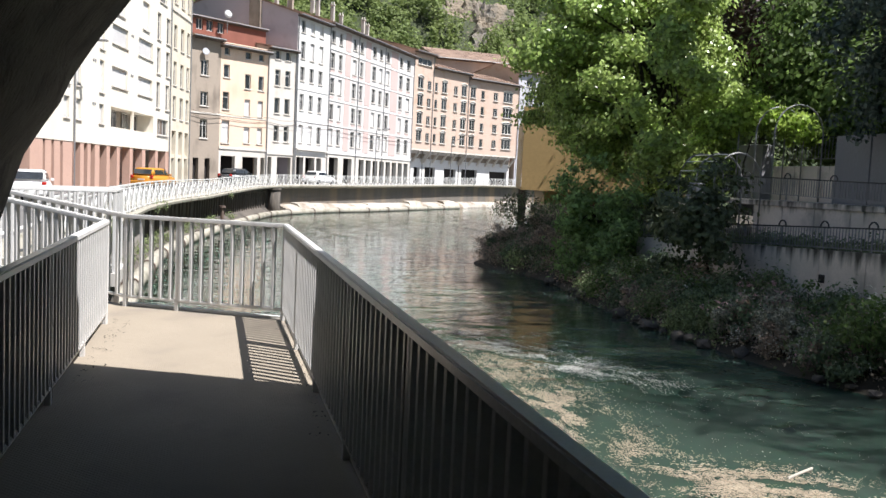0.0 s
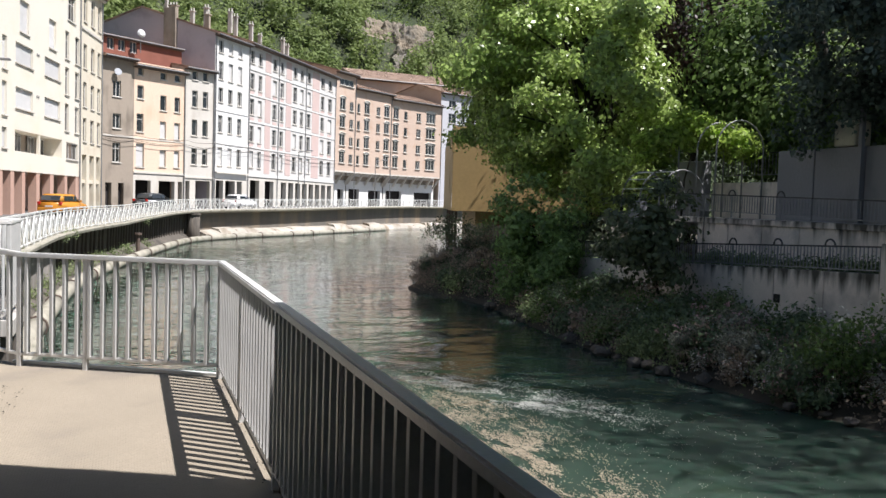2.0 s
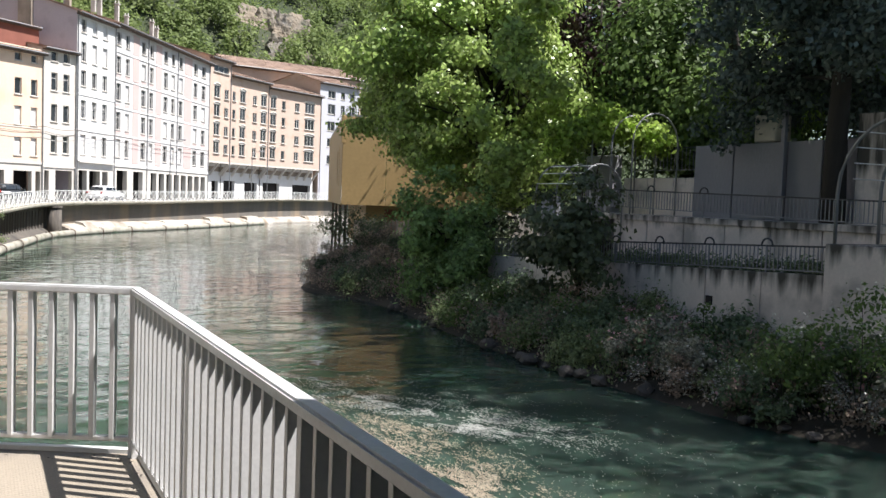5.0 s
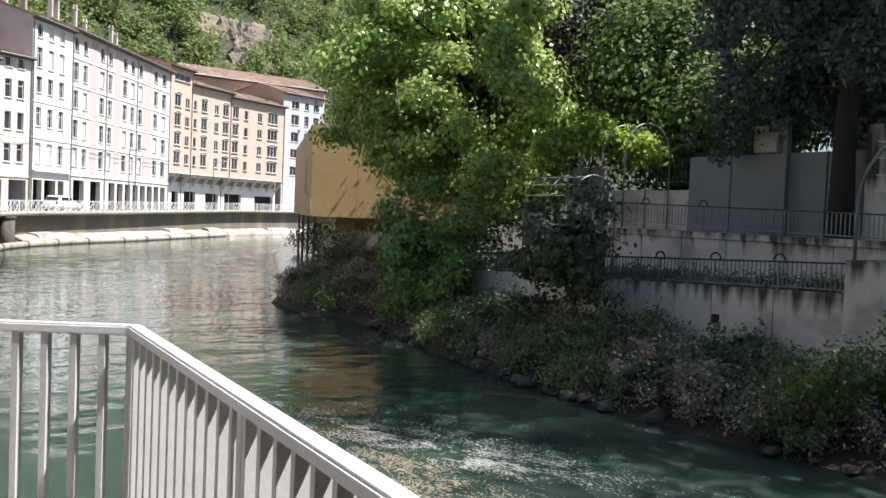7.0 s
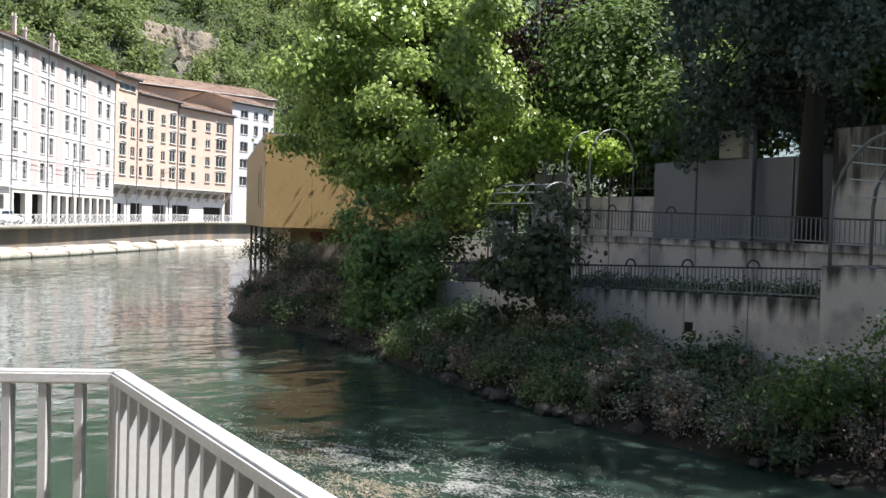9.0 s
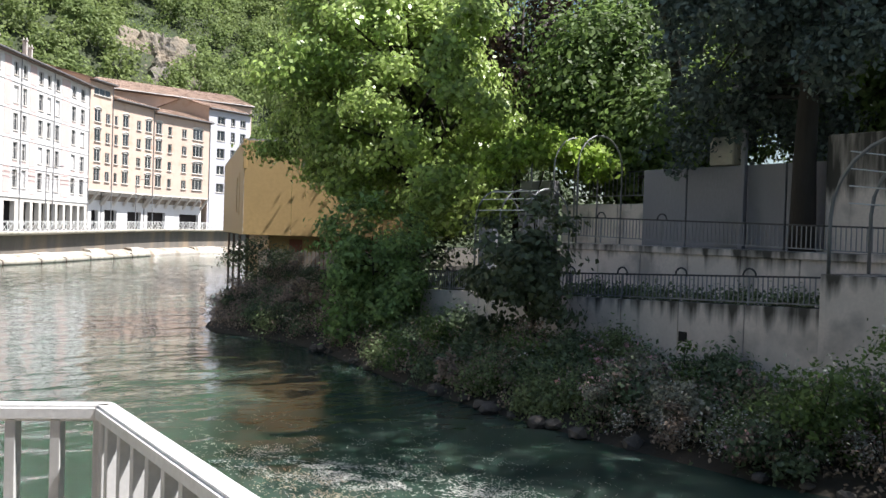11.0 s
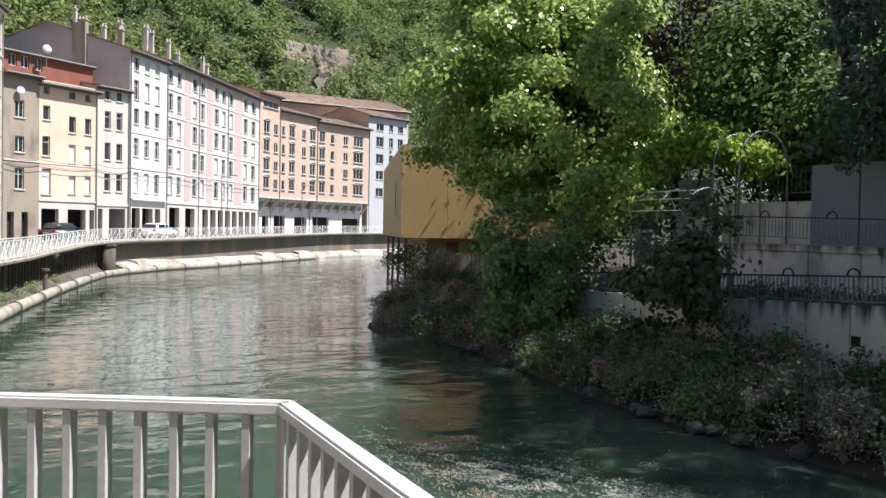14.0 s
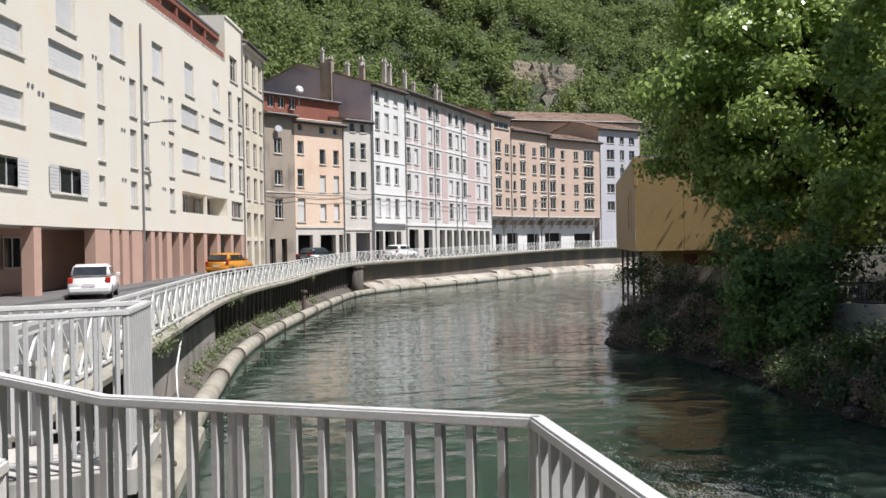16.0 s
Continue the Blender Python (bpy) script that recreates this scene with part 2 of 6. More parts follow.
M = dict(
    deck=deck_mat(),
    # Same steel as galv, made paler to brighten the sunlit top rails.
    galv_lit=mat("galvanised_steel_lit", (0.76, 0.755, 0.74), (0.68, 0.675, 0.66), scale=4, fine=60, rough=0.34, bump=0.06, stain=(0.6, 0.58, 0.55), stain_scale=3.0),
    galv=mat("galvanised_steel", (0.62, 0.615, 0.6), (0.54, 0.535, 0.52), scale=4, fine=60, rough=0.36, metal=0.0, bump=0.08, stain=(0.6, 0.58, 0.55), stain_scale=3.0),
    dullsteel=mat("dull_pergola_steel", (0.28, 0.28, 0.28), (0.2, 0.2, 0.2), scale=4, fine=50, rough=0.45, metal=0.2, bump=0.08),
    concrete=mat("stained_concrete", (0.56, 0.53, 0.49), (0.44, 0.42, 0.39), scale=1.1, fine=14, rough=0.9, bump=0.4, stain=(0.1, 0.095, 0.085), stain_scale=1.9, stretch=(1, 1, 0.22)),
    farquay=mat("stained_far_quay", (0.165, 0.148, 0.127), (0.105, 0.097, 0.086), scale=0.7, fine=8, rough=0.95, bump=0.5, stain=(0.27, 0.205, 0.14), stain_scale=0.35, stretch=(1, 1, 0.3)),
    # Streaked concrete, its base halved to paint in the shade under the slab.
    darkwall=mat("shade_dark_concrete", (0.1, 0.088, 0.075), (0.16, 0.138, 0.115), scale=0.6, fine=10, rough=0.95, bump=0.5, stain=(0.05, 0.045, 0.04), stain_scale=1.2, stretch=(1, 1, 0.15)),
    palecrete=mat("pale_apron_concrete", (0.52, 0.48, 0.42), (0.34, 0.31, 0.26), scale=0.7, fine=5, rough=0.9, bump=0.7, bump_dist=0.05, stain=(0.2, 0.15, 0.1), stain_scale=0.5, vary=0.15),
    quayblock=mat("grey_quay_block", (0.34, 0.31, 0.28), (0.24, 0.22, 0.2), scale=0.9, fine=6, rough=0.95, bump=0.5, stain=(0.14, 0.13, 0.11), stain_scale=0.8, stretch=(1, 1, 0.5)),
    pipe=mat("pale_pipe", (0.42, 0.39, 0.32), (0.32, 0.3, 0.25), scale=2, fine=20, rough=0.7, stain=(0.2, 0.19, 0.14), stain_scale=1.5),
    streaked=streaked_mat("streaked_concrete_low", 0.32),
    streaked_up=streaked_mat("streaked_concrete_high", 1.45),
    streaked_block=streaked_mat("streaked_concrete_block", 1.05),
    streaked_top=streaked_mat("streaked_concrete_top", 2.9),
    greywall=mat("grey_render_panel", (0.3, 0.295, 0.315), (0.25, 0.245, 0.265), scale=0.8, fine=20, rough=0.9, bump=0.2, stain=(0.16, 0.16, 0.17), stretch=(1, 1, 0.4)),
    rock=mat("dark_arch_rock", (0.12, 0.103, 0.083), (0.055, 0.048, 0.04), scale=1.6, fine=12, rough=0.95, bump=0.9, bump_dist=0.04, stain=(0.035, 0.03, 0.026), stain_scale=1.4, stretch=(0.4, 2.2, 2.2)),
    cliff=mat("pale_cliff_rock", (0.25, 0.205, 0.15), (0.15, 0.145, 0.135), scale=0.12, fine=0.9, rough=0.95, bump=1.0, bump_dist=0.8, stain=(0.06, 0.065, 0.045), stain_scale=0.3),
    road=mat("asphalt", (0.16, 0.155, 0.15), (0.12, 0.118, 0.115), scale=0.5, fine=40, rough=0.9, bump=0.3),
    white_rail=mat("white_painted_steel", (0.8, 0.8, 0.78), (0.7, 0.7, 0.67), scale=3, fine=30, rough=0.5, bump=0.05),
    cream=mat("cream_render", (0.8, 0.75, 0.65), (0.77, 0.72, 0.62), scale=0.25, fine=12, rough=0.9, bump=0.15, stain=(0.74, 0.66, 0.53), stain_scale=0.4),
    cream2=mat("pale_yellow_render", (0.75, 0.68, 0.55), (0.68, 0.62, 0.5), scale=0.3, fine=12, rough=0.9, bump=0.15, stain=(0.6, 0.52, 0.4), stain_scale=0.5),
    pinkstone=mat("pink_concrete", (0.58, 0.38, 0.3), (0.52, 0.335, 0.265), scale=0.6, fine=15, rough=0.9, bump=0.2),
    taupe=mat("taupe_render", (0.38, 0.32, 0.26), (0.33, 0.28, 0.23), scale=0.4, fine=12, rough=0.95, stain=(0.18, 0.15, 0.12), stain_scale=0.8, stretch=(1, 1, 0.4)),
    orange=mat("apricot_render", (0.8, 0.62, 0.48), (0.76, 0.59, 0.46), scale=0.3, fine=12, rough=0.9, stain=(0.66, 0.47, 0.34), stain_scale=0.7, stretch=(1, 1, 0.4)),
    offwhite=mat("off_white_render", (0.68, 0.64, 0.58), (0.6, 0.57, 0.52), scale=0.4, fine=12, rough=0.9, stain=(0.5, 0.46, 0.4), stain_scale=0.6, stretch=(1, 1, 0.4)),
    white=mat("white_render", (0.8, 0.79, 0.77), (0.74, 0.73, 0.71), scale=0.4, fine=12, rough=0.85, stain=(0.64, 0.62, 0.58), stain_scale=0.5, stretch=(1, 1, 0.4)),
    pinkwhite=mat("pale_grey_render", (0.7, 0.68, 0.66), (0.64, 0.62, 0.6), scale=0.4, fine=12, rough=0.9, stain=(0.55, 0.53, 0.5), stain_scale=0.6, stretch=(1, 1, 0.4)),
    pink=mat("rose_render", (0.62, 0.48, 0.45), (0.57, 0.44, 0.41), scale=0.5, fine=12, rough=0.9, stain=(0.56, 0.42, 0.38)),
    peach=mat("peach_brick", (0.62, 0.48, 0.39), (0.56, 0.43, 0.35), scale=0.4, fine=8, rough=0.95, stain=(0.5, 0.35, 0.26), stain_scale=0.7),
    bluewhite=mat("bluish_white_render", (0.57, 0.57, 0.61), (0.51, 0.51, 0.55), scale=0.4, fine=12, rough=0.9),
    mauve=mat("mauve_gable_render", (0.56, 0.5, 0.53), (0.5, 0.45, 0.48), scale=0.3, fine=10, rough=0.95, stain=(0.36, 0.31, 0.33), stain_scale=0.4),
    ochre=mat("ochre_panel", (0.41, 0.275, 0.115), (0.37, 0.25, 0.105), scale=0.3, fine=6, rough=0.6, bump=0.05),
    tiles=mat("clay_tiles", (0.42, 0.3, 0.23), (0.32, 0.23, 0.18), scale=0.5, fine=5, rough=0.95, bump=0.8, bump_dist=0.05, stain=(0.15, 0.1, 0.08)),
    eave=mat("dark_eave_timber", (0.14, 0.1, 0.08), (0.1, 0.075, 0.06), rough=0.9),
    redwood=mat("rust_red_boards", (0.27, 0.1, 0.07), (0.22, 0.08, 0.055), scale=1, fine=10, rough=0.85),
    # Near-black colour that stands for the shade inside openings.
    dark=mat("interior_shade", (0.035, 0.03, 0.028), (0.025, 0.022, 0.02), rough=0.95),
    glass=glass_mat(),
    frame=mat("white_window_frame", (0.62, 0.6, 0.57), (0.56, 0.54, 0.5), rough=0.6, vary=0.2),
    shutter=mat("white_roller_shutter", (0.7, 0.69, 0.68), (0.64, 0.63, 0.62), scale=2, rough=0.6, vary=0.08),
    metal=mat("grey_zinc", (0.3, 0.3, 0.3), (0.24, 0.24, 0.25), rough=0.5, metal=0.5),
    bark=mat("bark", (0.05, 0.042, 0.034), (0.03, 0.026, 0.021), scale=3, fine=25, rough=0.95, bump=0.8, bump_dist=0.02, stretch=(1, 1, 0.25)),
    soil=mat("bank_soil", (0.055, 0.045, 0.032), (0.035, 0.032, 0.022), scale=1, fine=12, rough=0.95, bump=0.6, bump_dist=0.03),
    # Dark green that paints the shadow in the gaps between hill trees.
    forest_floor=mat("hill_gap_shade", (0.03, 0.045, 0.018), (0.05, 0.055, 0.03), scale=0.05, fine=0.5, rough=1.0, bump=0.6, bump_dist=0.4),
    leaf=leaf("fresh_leaves", (0.44, 0.55, 0.17), (0.28, 0.41, 0.11), gloss=0.3, through_=0.42),
    leaf_dark=leaf("dark_leaves", (0.17, 0.25, 0.075), (0.115, 0.185, 0.055), through_=0.5),
    leaf_deep=leaf("deep_shrub_leaves", (0.13, 0.16, 0.08), (0.09, 0.12, 0.06), through_=0.3),
    leaf_fresh=leaf("fresh_shrub_leaves", (0.24, 0.36, 0.12), (0.16, 0.27, 0.085), through_=0.4),
    leaf_grey=leaf("grey_weed_leaves", (0.37, 0.37, 0.28), (0.28, 0.265, 0.2), through_=0.35),
    leaf_vine=leaf("vine_leaves", (0.42, 0.56, 0.12), (0.34, 0.48, 0.1), through_=0.6),
    leaf_mid=leaf("shrub_leaves", (0.22, 0.285, 0.155), (0.15, 0.215, 0.11), through_=0.4),
    leaf_brown=leaf("dry_bank_leaves", (0.43, 0.32, 0.25), (0.3, 0.25, 0.18), through_=0.3),
    leaf_pale=leaf("pale_shrub_leaves", (0.3, 0.36, 0.17), (0.21, 0.28, 0.12), through_=0.45),
    leaf_purple=leaf("copper_leaves", (0.06, 0.03, 0.028), (0.045, 0.025, 0.022), through_=0.2),
    needle=leaf("cedar_needles", (0.13, 0.165, 0.13), (0.09, 0.125, 0.1), gloss=0.6, through_=0.1),
    iron=mat("dark_iron", (0.3, 0.31, 0.33), (0.2, 0.21, 0.23), rough=0.5, metal=0.4, bump=0.1),
    # Darker copy of iron, so rail tops and hoops read as a silhouette.
    iron_top=mat("silhouette_iron", (0.06, 0.062, 0.07), (0.045, 0.047, 0.055), rough=0.5, metal=0.3, bump=0.1),
    petal=leaf("pale_pink_petals", (0.8, 0.5, 0.5), (0.68, 0.36, 0.42), through_=0.3),
    petal_white=leaf("white_petals", (0.8, 0.78, 0.72), (0.7, 0.68, 0.6), through_=0.3),
    hill_leaf=mat("hill_forest_leaves", (0.23, 0.29, 0.1), (0.14, 0.2, 0.065), scale=0.06, fine=0.5, rough=0.75, bump=0, island=0.25, translucent=0.45),
    scum=mat("floating_scum", (0.5, 0.42, 0.31), (0.32, 0.27, 0.2), scale=3, fine=25, rough=0.95, bump=0.6),
    foam=mat("foam", (0.62, 0.62, 0.57), (0.5, 0.5, 0.45), rough=0.8, bump=0.2),
    car_white=mat("white_car_paint", (0.78, 0.78, 0.78), (0.76, 0.76, 0.76), rough=0.25, bump=0),
    car_orange=mat("orange_car_paint", (0.55, 0.24, 0.03), (0.53, 0.23, 0.03), rough=0.25, bump=0),
    car_dark=mat("dark_car_paint", (0.05, 0.055, 0.06), (0.045, 0.05, 0.055), rough=0.25, bump=0),
    red=mat("red_lamp_lens", (0.5, 0.03, 0.02), rough=0.2, bump=0),
    rubber=mat("tyre_rubber", (0.02, 0.02, 0.02), rough=0.9, bump=0.1),
    dish=mat("dish_white", (0.75, 0.75, 0.75), rough=0.5, bump=0),
    water=water_mat(),
)


# ---- mesh helpers ----
def mesh_of(name, verts, faces, material, smooth=False):
    me = bpy.data.meshes.new(name)
    me.from_pydata([tuple(v) for v in verts], [], [tuple(q) for q in faces])
    me.materials.append(material)
    if smooth:
        me.polygons.foreach_set("use_smooth", [True] * len(me.polygons))
    me.update()
    return me


class Shape:
    """Gathers boxes, bars and sheets of one mesh."""

    def __init__(self):
        self.v, self.f = [], []

    def quad(self, a, b, c, d):
        k = len(self.v)
        self.v += [a, b, c, d]
        self.f.append((k, k + 1, k + 2, k + 3))
        return self

    def box(self, x0, x1, y0, y1, z0, z1, m=None):
        k = len(self.v)
        pts = [Vector((x, y, z)) for z in (z0, z1) for x, y in ((x0, y0), (x1, y0), (x1, y1), (x0, y1))]
        self.v += [m @ p if m else p for p in pts]
        self.f += [tuple(k + i for i in q) for q in ((3, 2, 1, 0), (4, 5, 6, 7), (0, 1, 5, 4), (1, 2, 6, 5), (2, 3, 7, 6), (3, 0, 4, 7))]
        return self

    def soft_box(self, x0, x1, y0, y1, z0, z1, r=0.01, m=None):
        """A box with all edges cut at r."""
        bm = bmesh.new()
        bmesh.ops.create_cube(bm, size=1, matrix=Matrix.Translation(((x0 + x1) / 2, (y0 + y1) / 2, (z0 + z1) / 2)) @ Matrix.Diagonal((x1 - x0, y1 - y0, z1 - z0, 1)))
        bmesh.ops.bevel(bm, geom=bm.edges[:], offset=r, segments=1, affect="EDGES")
        return self.take(bm, m)

    def take(self, bm, m=None):
        k = len(self.v)
        bm.verts.ensure_lookup_table()
        self.v += [(m @ v.co) if m else v.co.copy() for v in bm.verts]
        self.f += [tuple(k + v.index for v in q.verts) for q in bm.faces]
        bm.free()
        return self

    def bar(self, a, b, w, h=None, up=(0, 0, 1)):
        """A bar of rectangular section from a to b."""
        a, b, h = Vector(a), Vector(b), h or w
        d = (b - a).normalized()
        up = Vector(up)
        if abs(d.dot(up)) > 0.98:
            up = Vector((0, 1, 0))
        s = d.cross(up).normalized()
        t = s.cross(d)
        k = len(self.v)
        self.v += [p + s * w / 2 * i + t * h / 2 * j for p in (a, b) for i, j in ((-1, -1), (1, -1), (1, 1), (-1, 1))]
        self.f += [tuple(k + i for i in q) for q in ((3, 2, 1, 0), (4, 5, 6, 7), (0, 1, 5, 4), (1, 2, 6, 5), (2, 3, 7, 6), (3, 0, 4, 7))]
        return self

    def tube(self, pts, r, sides=8, r_end=None):
        """A round tube along points, narrowing to r_end."""
        pts = [Vector(p) for p in pts]
        k, n = len(self.v), len(pts)
        r_end = r if r_end is None else r_end
        for i, p in enumerate(pts):
            d = (pts[min(i + 1, n - 1)] - pts[max(i - 1, 0)]).normalized()
            side = d.cross(Vector((0, 0, 1)) if abs(d.z) < 0.9 else Vector((1, 0, 0))).normalized()
            other = d.cross(side)
            rr = r + (r_end - r) * i / max(n - 1, 1)
            for j in range(sides):
                a = 2 * math.pi * j / sides
                self.v.append(p + side * math.cos(a) * rr + other * math.sin(a) * rr)
        for i in range(n - 1):
            for j in range(sides):
                j2 = (j + 1) % sides
                self.f.append((k + i * sides + j, k + i * sides + j2, k + (i + 1) * sides + j2, k + (i + 1) * sides + j))
        self.f.append(tuple(k + j for j in range(sides))[::-1])
        self.f.append(tuple(k + (n - 1) * sides + j for j in range(sides)))
        return self

    def mesh(self, name, material, smooth=False):
        return mesh_of(name, self.v, self.f, material, smooth)


def part(name, shape, material, parent, label="", smooth=False, at=None):
    """One mesh object under a thing or a part; shape is a Shape or a finished mesh."""
    ob = new(name, shape if isinstance(shape, bpy.types.Mesh) else shape.mesh(name, material, smooth))
    ob.parent = parent
    if at is not None:
        ob.matrix_basis = at
    if label:
        tagged(ob, label)
    return ob


def thing(name, label, category, at=None, group="", kind="", data=None):
    ob = tagged(new(name, data), label, category, group, kind)
    if at is not None:
        ob.matrix_basis = at
    return ob


def structure(name, shape, material, label="", smooth=False):
    return tagged(new(name, shape.mesh(name, material, smooth)), label, "", "", "structure")


def dense(line, step):
    """Points along a line every step metres, smoothed at its corners."""
    pts = [Vector((*p, 0)) if len(p) == 2 else Vector(p) for p in line]
    n = len(pts)
    out = []
    for i in range(n - 1):
        p0, p1, p2, p3 = pts[max(i - 1, 0)], pts[i], pts[i + 1], pts[min(i + 2, n - 1)]
        k = max(1, int((p2 - p1).length / step))
        for j in range(k):
            t = j / k
            out.append(0.5 * ((2 * p1) + (p2 - p0) * t + (2 * p0 - 5 * p1 + 4 * p2 - p3) * t * t + (3 * p1 - p0 - 3 * p2 + p3) * t**3))
    return out + [pts[-1]]


def sides_of(pts):
    """The level direction to the right of a line at each of its points."""
    out = []
    for i in range(len(pts)):
        d = pts[min(i + 1, len(pts) - 1)] - pts[max(i - 1, 0)]
        out.append(Vector((d.y, -d.x, 0)).normalized())
    return out


def sweep(pts, profile, shape=None, closed=False, lift=lambda p: 0.0):
    """A strip along pts: profile of (metres to the right, height)."""
    s = shape or Shape()
    k, n = len(s.v), len(profile)
    for p, r in zip(pts, sides_of(pts)):
        z = lift(p)
        s.v += [Vector((p.x, p.y, 0)) + r * a + Vector((0, 0, h + z)) for a, h in profile]
    for i in range(len(pts) - 1):
        for j in range(n if closed else n - 1):
            j2 = (j + 1) % n
            s.f.append((k + i * n + j, k + (i + 1) * n + j, k + (i + 1) * n + j2, k + i * n + j2))
    if closed:
        s.f.append(tuple(k + j for j in range(n))[::-1])
        s.f.append(tuple(k + (len(pts) - 1) * n + j for j in range(n)))
    return s


def leaves(name, centres, spread, count, size, material, rng, flat=0.0, heart=None, face=0.7, squash=1.0):
    """Many small pointed leaves round the given centres, as one mesh."""
    c = np.asarray(centres, float)
    pick = rng.integers(0, len(c), count)
    spread = np.asarray(spread, float)
    p = c[pick] + rng.normal(0, 1, (count, 3)) * np.array((1, 1, squash)) * (spread[pick][:, None] if spread.ndim else spread)
    out = p - c[pick]
    out /= np.linalg.norm(out, axis=1)[:, None] + 1e-6
    if heart is not None:
        heart = np.asarray(heart, float)
        away = p - (heart[pick] if heart.ndim > 1 else heart)
        out += away / (np.linalg.norm(away, axis=1)[:, None] + 1e-6)
    n = out * face + rng.normal(0, 0.55, (count, 3)) + np.array((0, 0, 0.25 + flat))
    n /= np.linalg.norm(n, axis=1)[:, None]
    a = rng.normal(0, 1, (count, 3))
    a[:, 2] -= 0.5
    a -= (a * n).sum(1)[:, None] * n
    a /= np.linalg.norm(a, axis=1)[:, None]
    b = np.cross(n, a)
    s = size * rng.uniform(0.6, 1.35, count)[:, None]
    v = np.stack([p - a * s * 0.5, p + b * s * 0.32 + n * s * 0.08, p + a * s * 0.55, p - b * s * 0.32 + n * s * 0.08], 1).reshape(-1, 3)
    me = bpy.data.meshes.new(name)
    me.vertices.add(len(v))
    me.vertices.foreach_set("co", v.ravel())
    me.loops.add(4 * count)
    me.loops.foreach_set("vertex_index", np.arange(4 * count))
    me.polygons.add(count)
    me.polygons.foreach_set("loop_start", np.arange(0, 4 * count, 4))
    me.update(calc_edges=True)
    me.materials.append(material)
    return me


def crown_points(rng, centre, radii, count, hollow=0.55, lump=0.3):
    """Clump centres in an uneven crown."""
    d = rng.normal(0, 1, (count, 3))
    d /= np.linalg.norm(d, axis=1)[:, None]
    lobes = rng.normal(0, 1, (9, 3))
    lobes /= np.linalg.norm(lobes, axis=1)[:, None]
    bulge = 1 + lump * (np.max(d @ lobes.T, axis=1) - 0.75) * 1.8
    r = (hollow + (1 - hollow) * rng.random(count) ** 0.6) * bulge
    return np.asarray(centre) + d * r[:, None] * np.asarray(radii)


def tree(name, label, base, centre, radii, trunk_r, clumps, count, size, material, seed, spread=0.45, category="tree", hollow=0.5, limbs=7, bark=None, lump=0.35, skirt=1.0, flat=0.0, face=0.7, squash=1.0):
    """A tapered trunk with limbs, and a crown of small leaves in clumps."""
    rng = np.random.default_rng(seed)
    ob = thing(name, label, category, Matrix.Translation(base))
    c = Vector(centre) - Vector(base)
    pts = crown_points(rng, c, radii, clumps, hollow, lump)
    low = np.clip((c.z - pts[:, 2]) / radii[2], 0, 1)[:, None]
    pts[:, :2] = np.array((c.x, c.y)) + (pts[:, :2] - np.array((c.x, c.y))) * (1 + (skirt - 1) * low)
    s = Shape()
    top = c + Vector((0, 0, radii[2] * 0.35))
    bend = Vector((rng.normal() * 0.25, rng.normal() * 0.25, 0))
    spine = [Vector((0, 0, -0.3)), c * 0.35 + bend, c * 0.7 - bend * 0.5, top]
    s.tube(spine, trunk_r, 9, trunk_r * 0.25)
    for i in range(limbs):
        start = spine[1].lerp(top, rng.uniform(0.0, 0.7))
        end = Vector(pts[rng.integers(0, len(pts))])
        mid = start.lerp(end, 0.5) + Vector((0, 0, radii[2] * 0.1))
        s.tube([start, mid, end], trunk_r * 0.4, 6, trunk_r * 0.07)
        for _ in range(3):
            e2 = Vector(pts[rng.integers(0, len(pts))])
            if (e2 - mid).length < max(radii) * 0.9:
                s.tube([mid, mid.lerp(e2, 0.5), e2], trunk_r * 0.16, 5, trunk_r * 0.04)
    part("trunk", s, bark or M["bark"], ob, smooth=True)
    part("crown", leaves("crown", pts, spread, count, size, material, rng, heart=c, flat=flat, face=face, squash=squash), None, ob)
    return ob

# ---- ground, river, quay ----
def road_z(p):
    return float(np.interp(p.y, (40, 54, 70, 97, 125, 220), (0.0, 0.22, 0.42, 0.9, 1.2, 2.0)))


QUAY = dense([(-3.3, -16), (-3.3, 2), (-3.2, 11), (-3.1, 19), (-2.9, 25.5), (-2.2, 32), (-1, 39), (0.7, 48), (3.6, 60), (8, 68), (13.3, 73.8), (21, 83.5), (32, 96.5), (45, 107), (62, 118), (90, 130)], 1.5)
BANK = dense([(13.2, -14), (11.8, 0), (11.0, 3.3), (10.55, 4.6), (10.35, 6.5), (10.15, 9.3), (10.2, 13), (10.6, 16.5), (11.0, 19.5), (10.9, 22.5), (9.9, 25.3), (11.5, 29), (15, 33.5), (19.5, 42), (26, 57), (36, 75), (47, 92), (62, 108)], 1.2)

s = Shape().quad((-900, -900, -3.2), (900, -900, -3.2), (900, 900, -3.2), (-900, 900, -3.2))
structure("ground", s, M["soil"], "broad valley ground of bare brown soil")
s = Shape().quad((-60, -60, WATER), (140, -60, WATER), (140, 160, WATER), (-60, 160, WATER))
structure("water", s, M["water"], "green river water with small ripples")

structure("road", sweep(QUAY, [(-46, -0.36), (-8.2, -0.23), (-8.18, -0.35), (-2.2, -0.35), (-2.18, -0.22), (-1.3, -0.2), (-1.28, 0.02)], lift=road_z), M["road"], "grey asphalt riverside road with a kerbed pavement")
far = [p for p in QUAY if p.y > 5]
structure("quay_slab", sweep(far, [(-1.3, 0.07), (0.05, 0.07), (0.08, 0.03), (0.06, -0.06), (0.0, -0.1), (-0.8, -0.22), (-1.3, -0.26)], closed=True, lift=road_z), M["pipe"], "weathered concrete edge slab carrying the roadside railing")
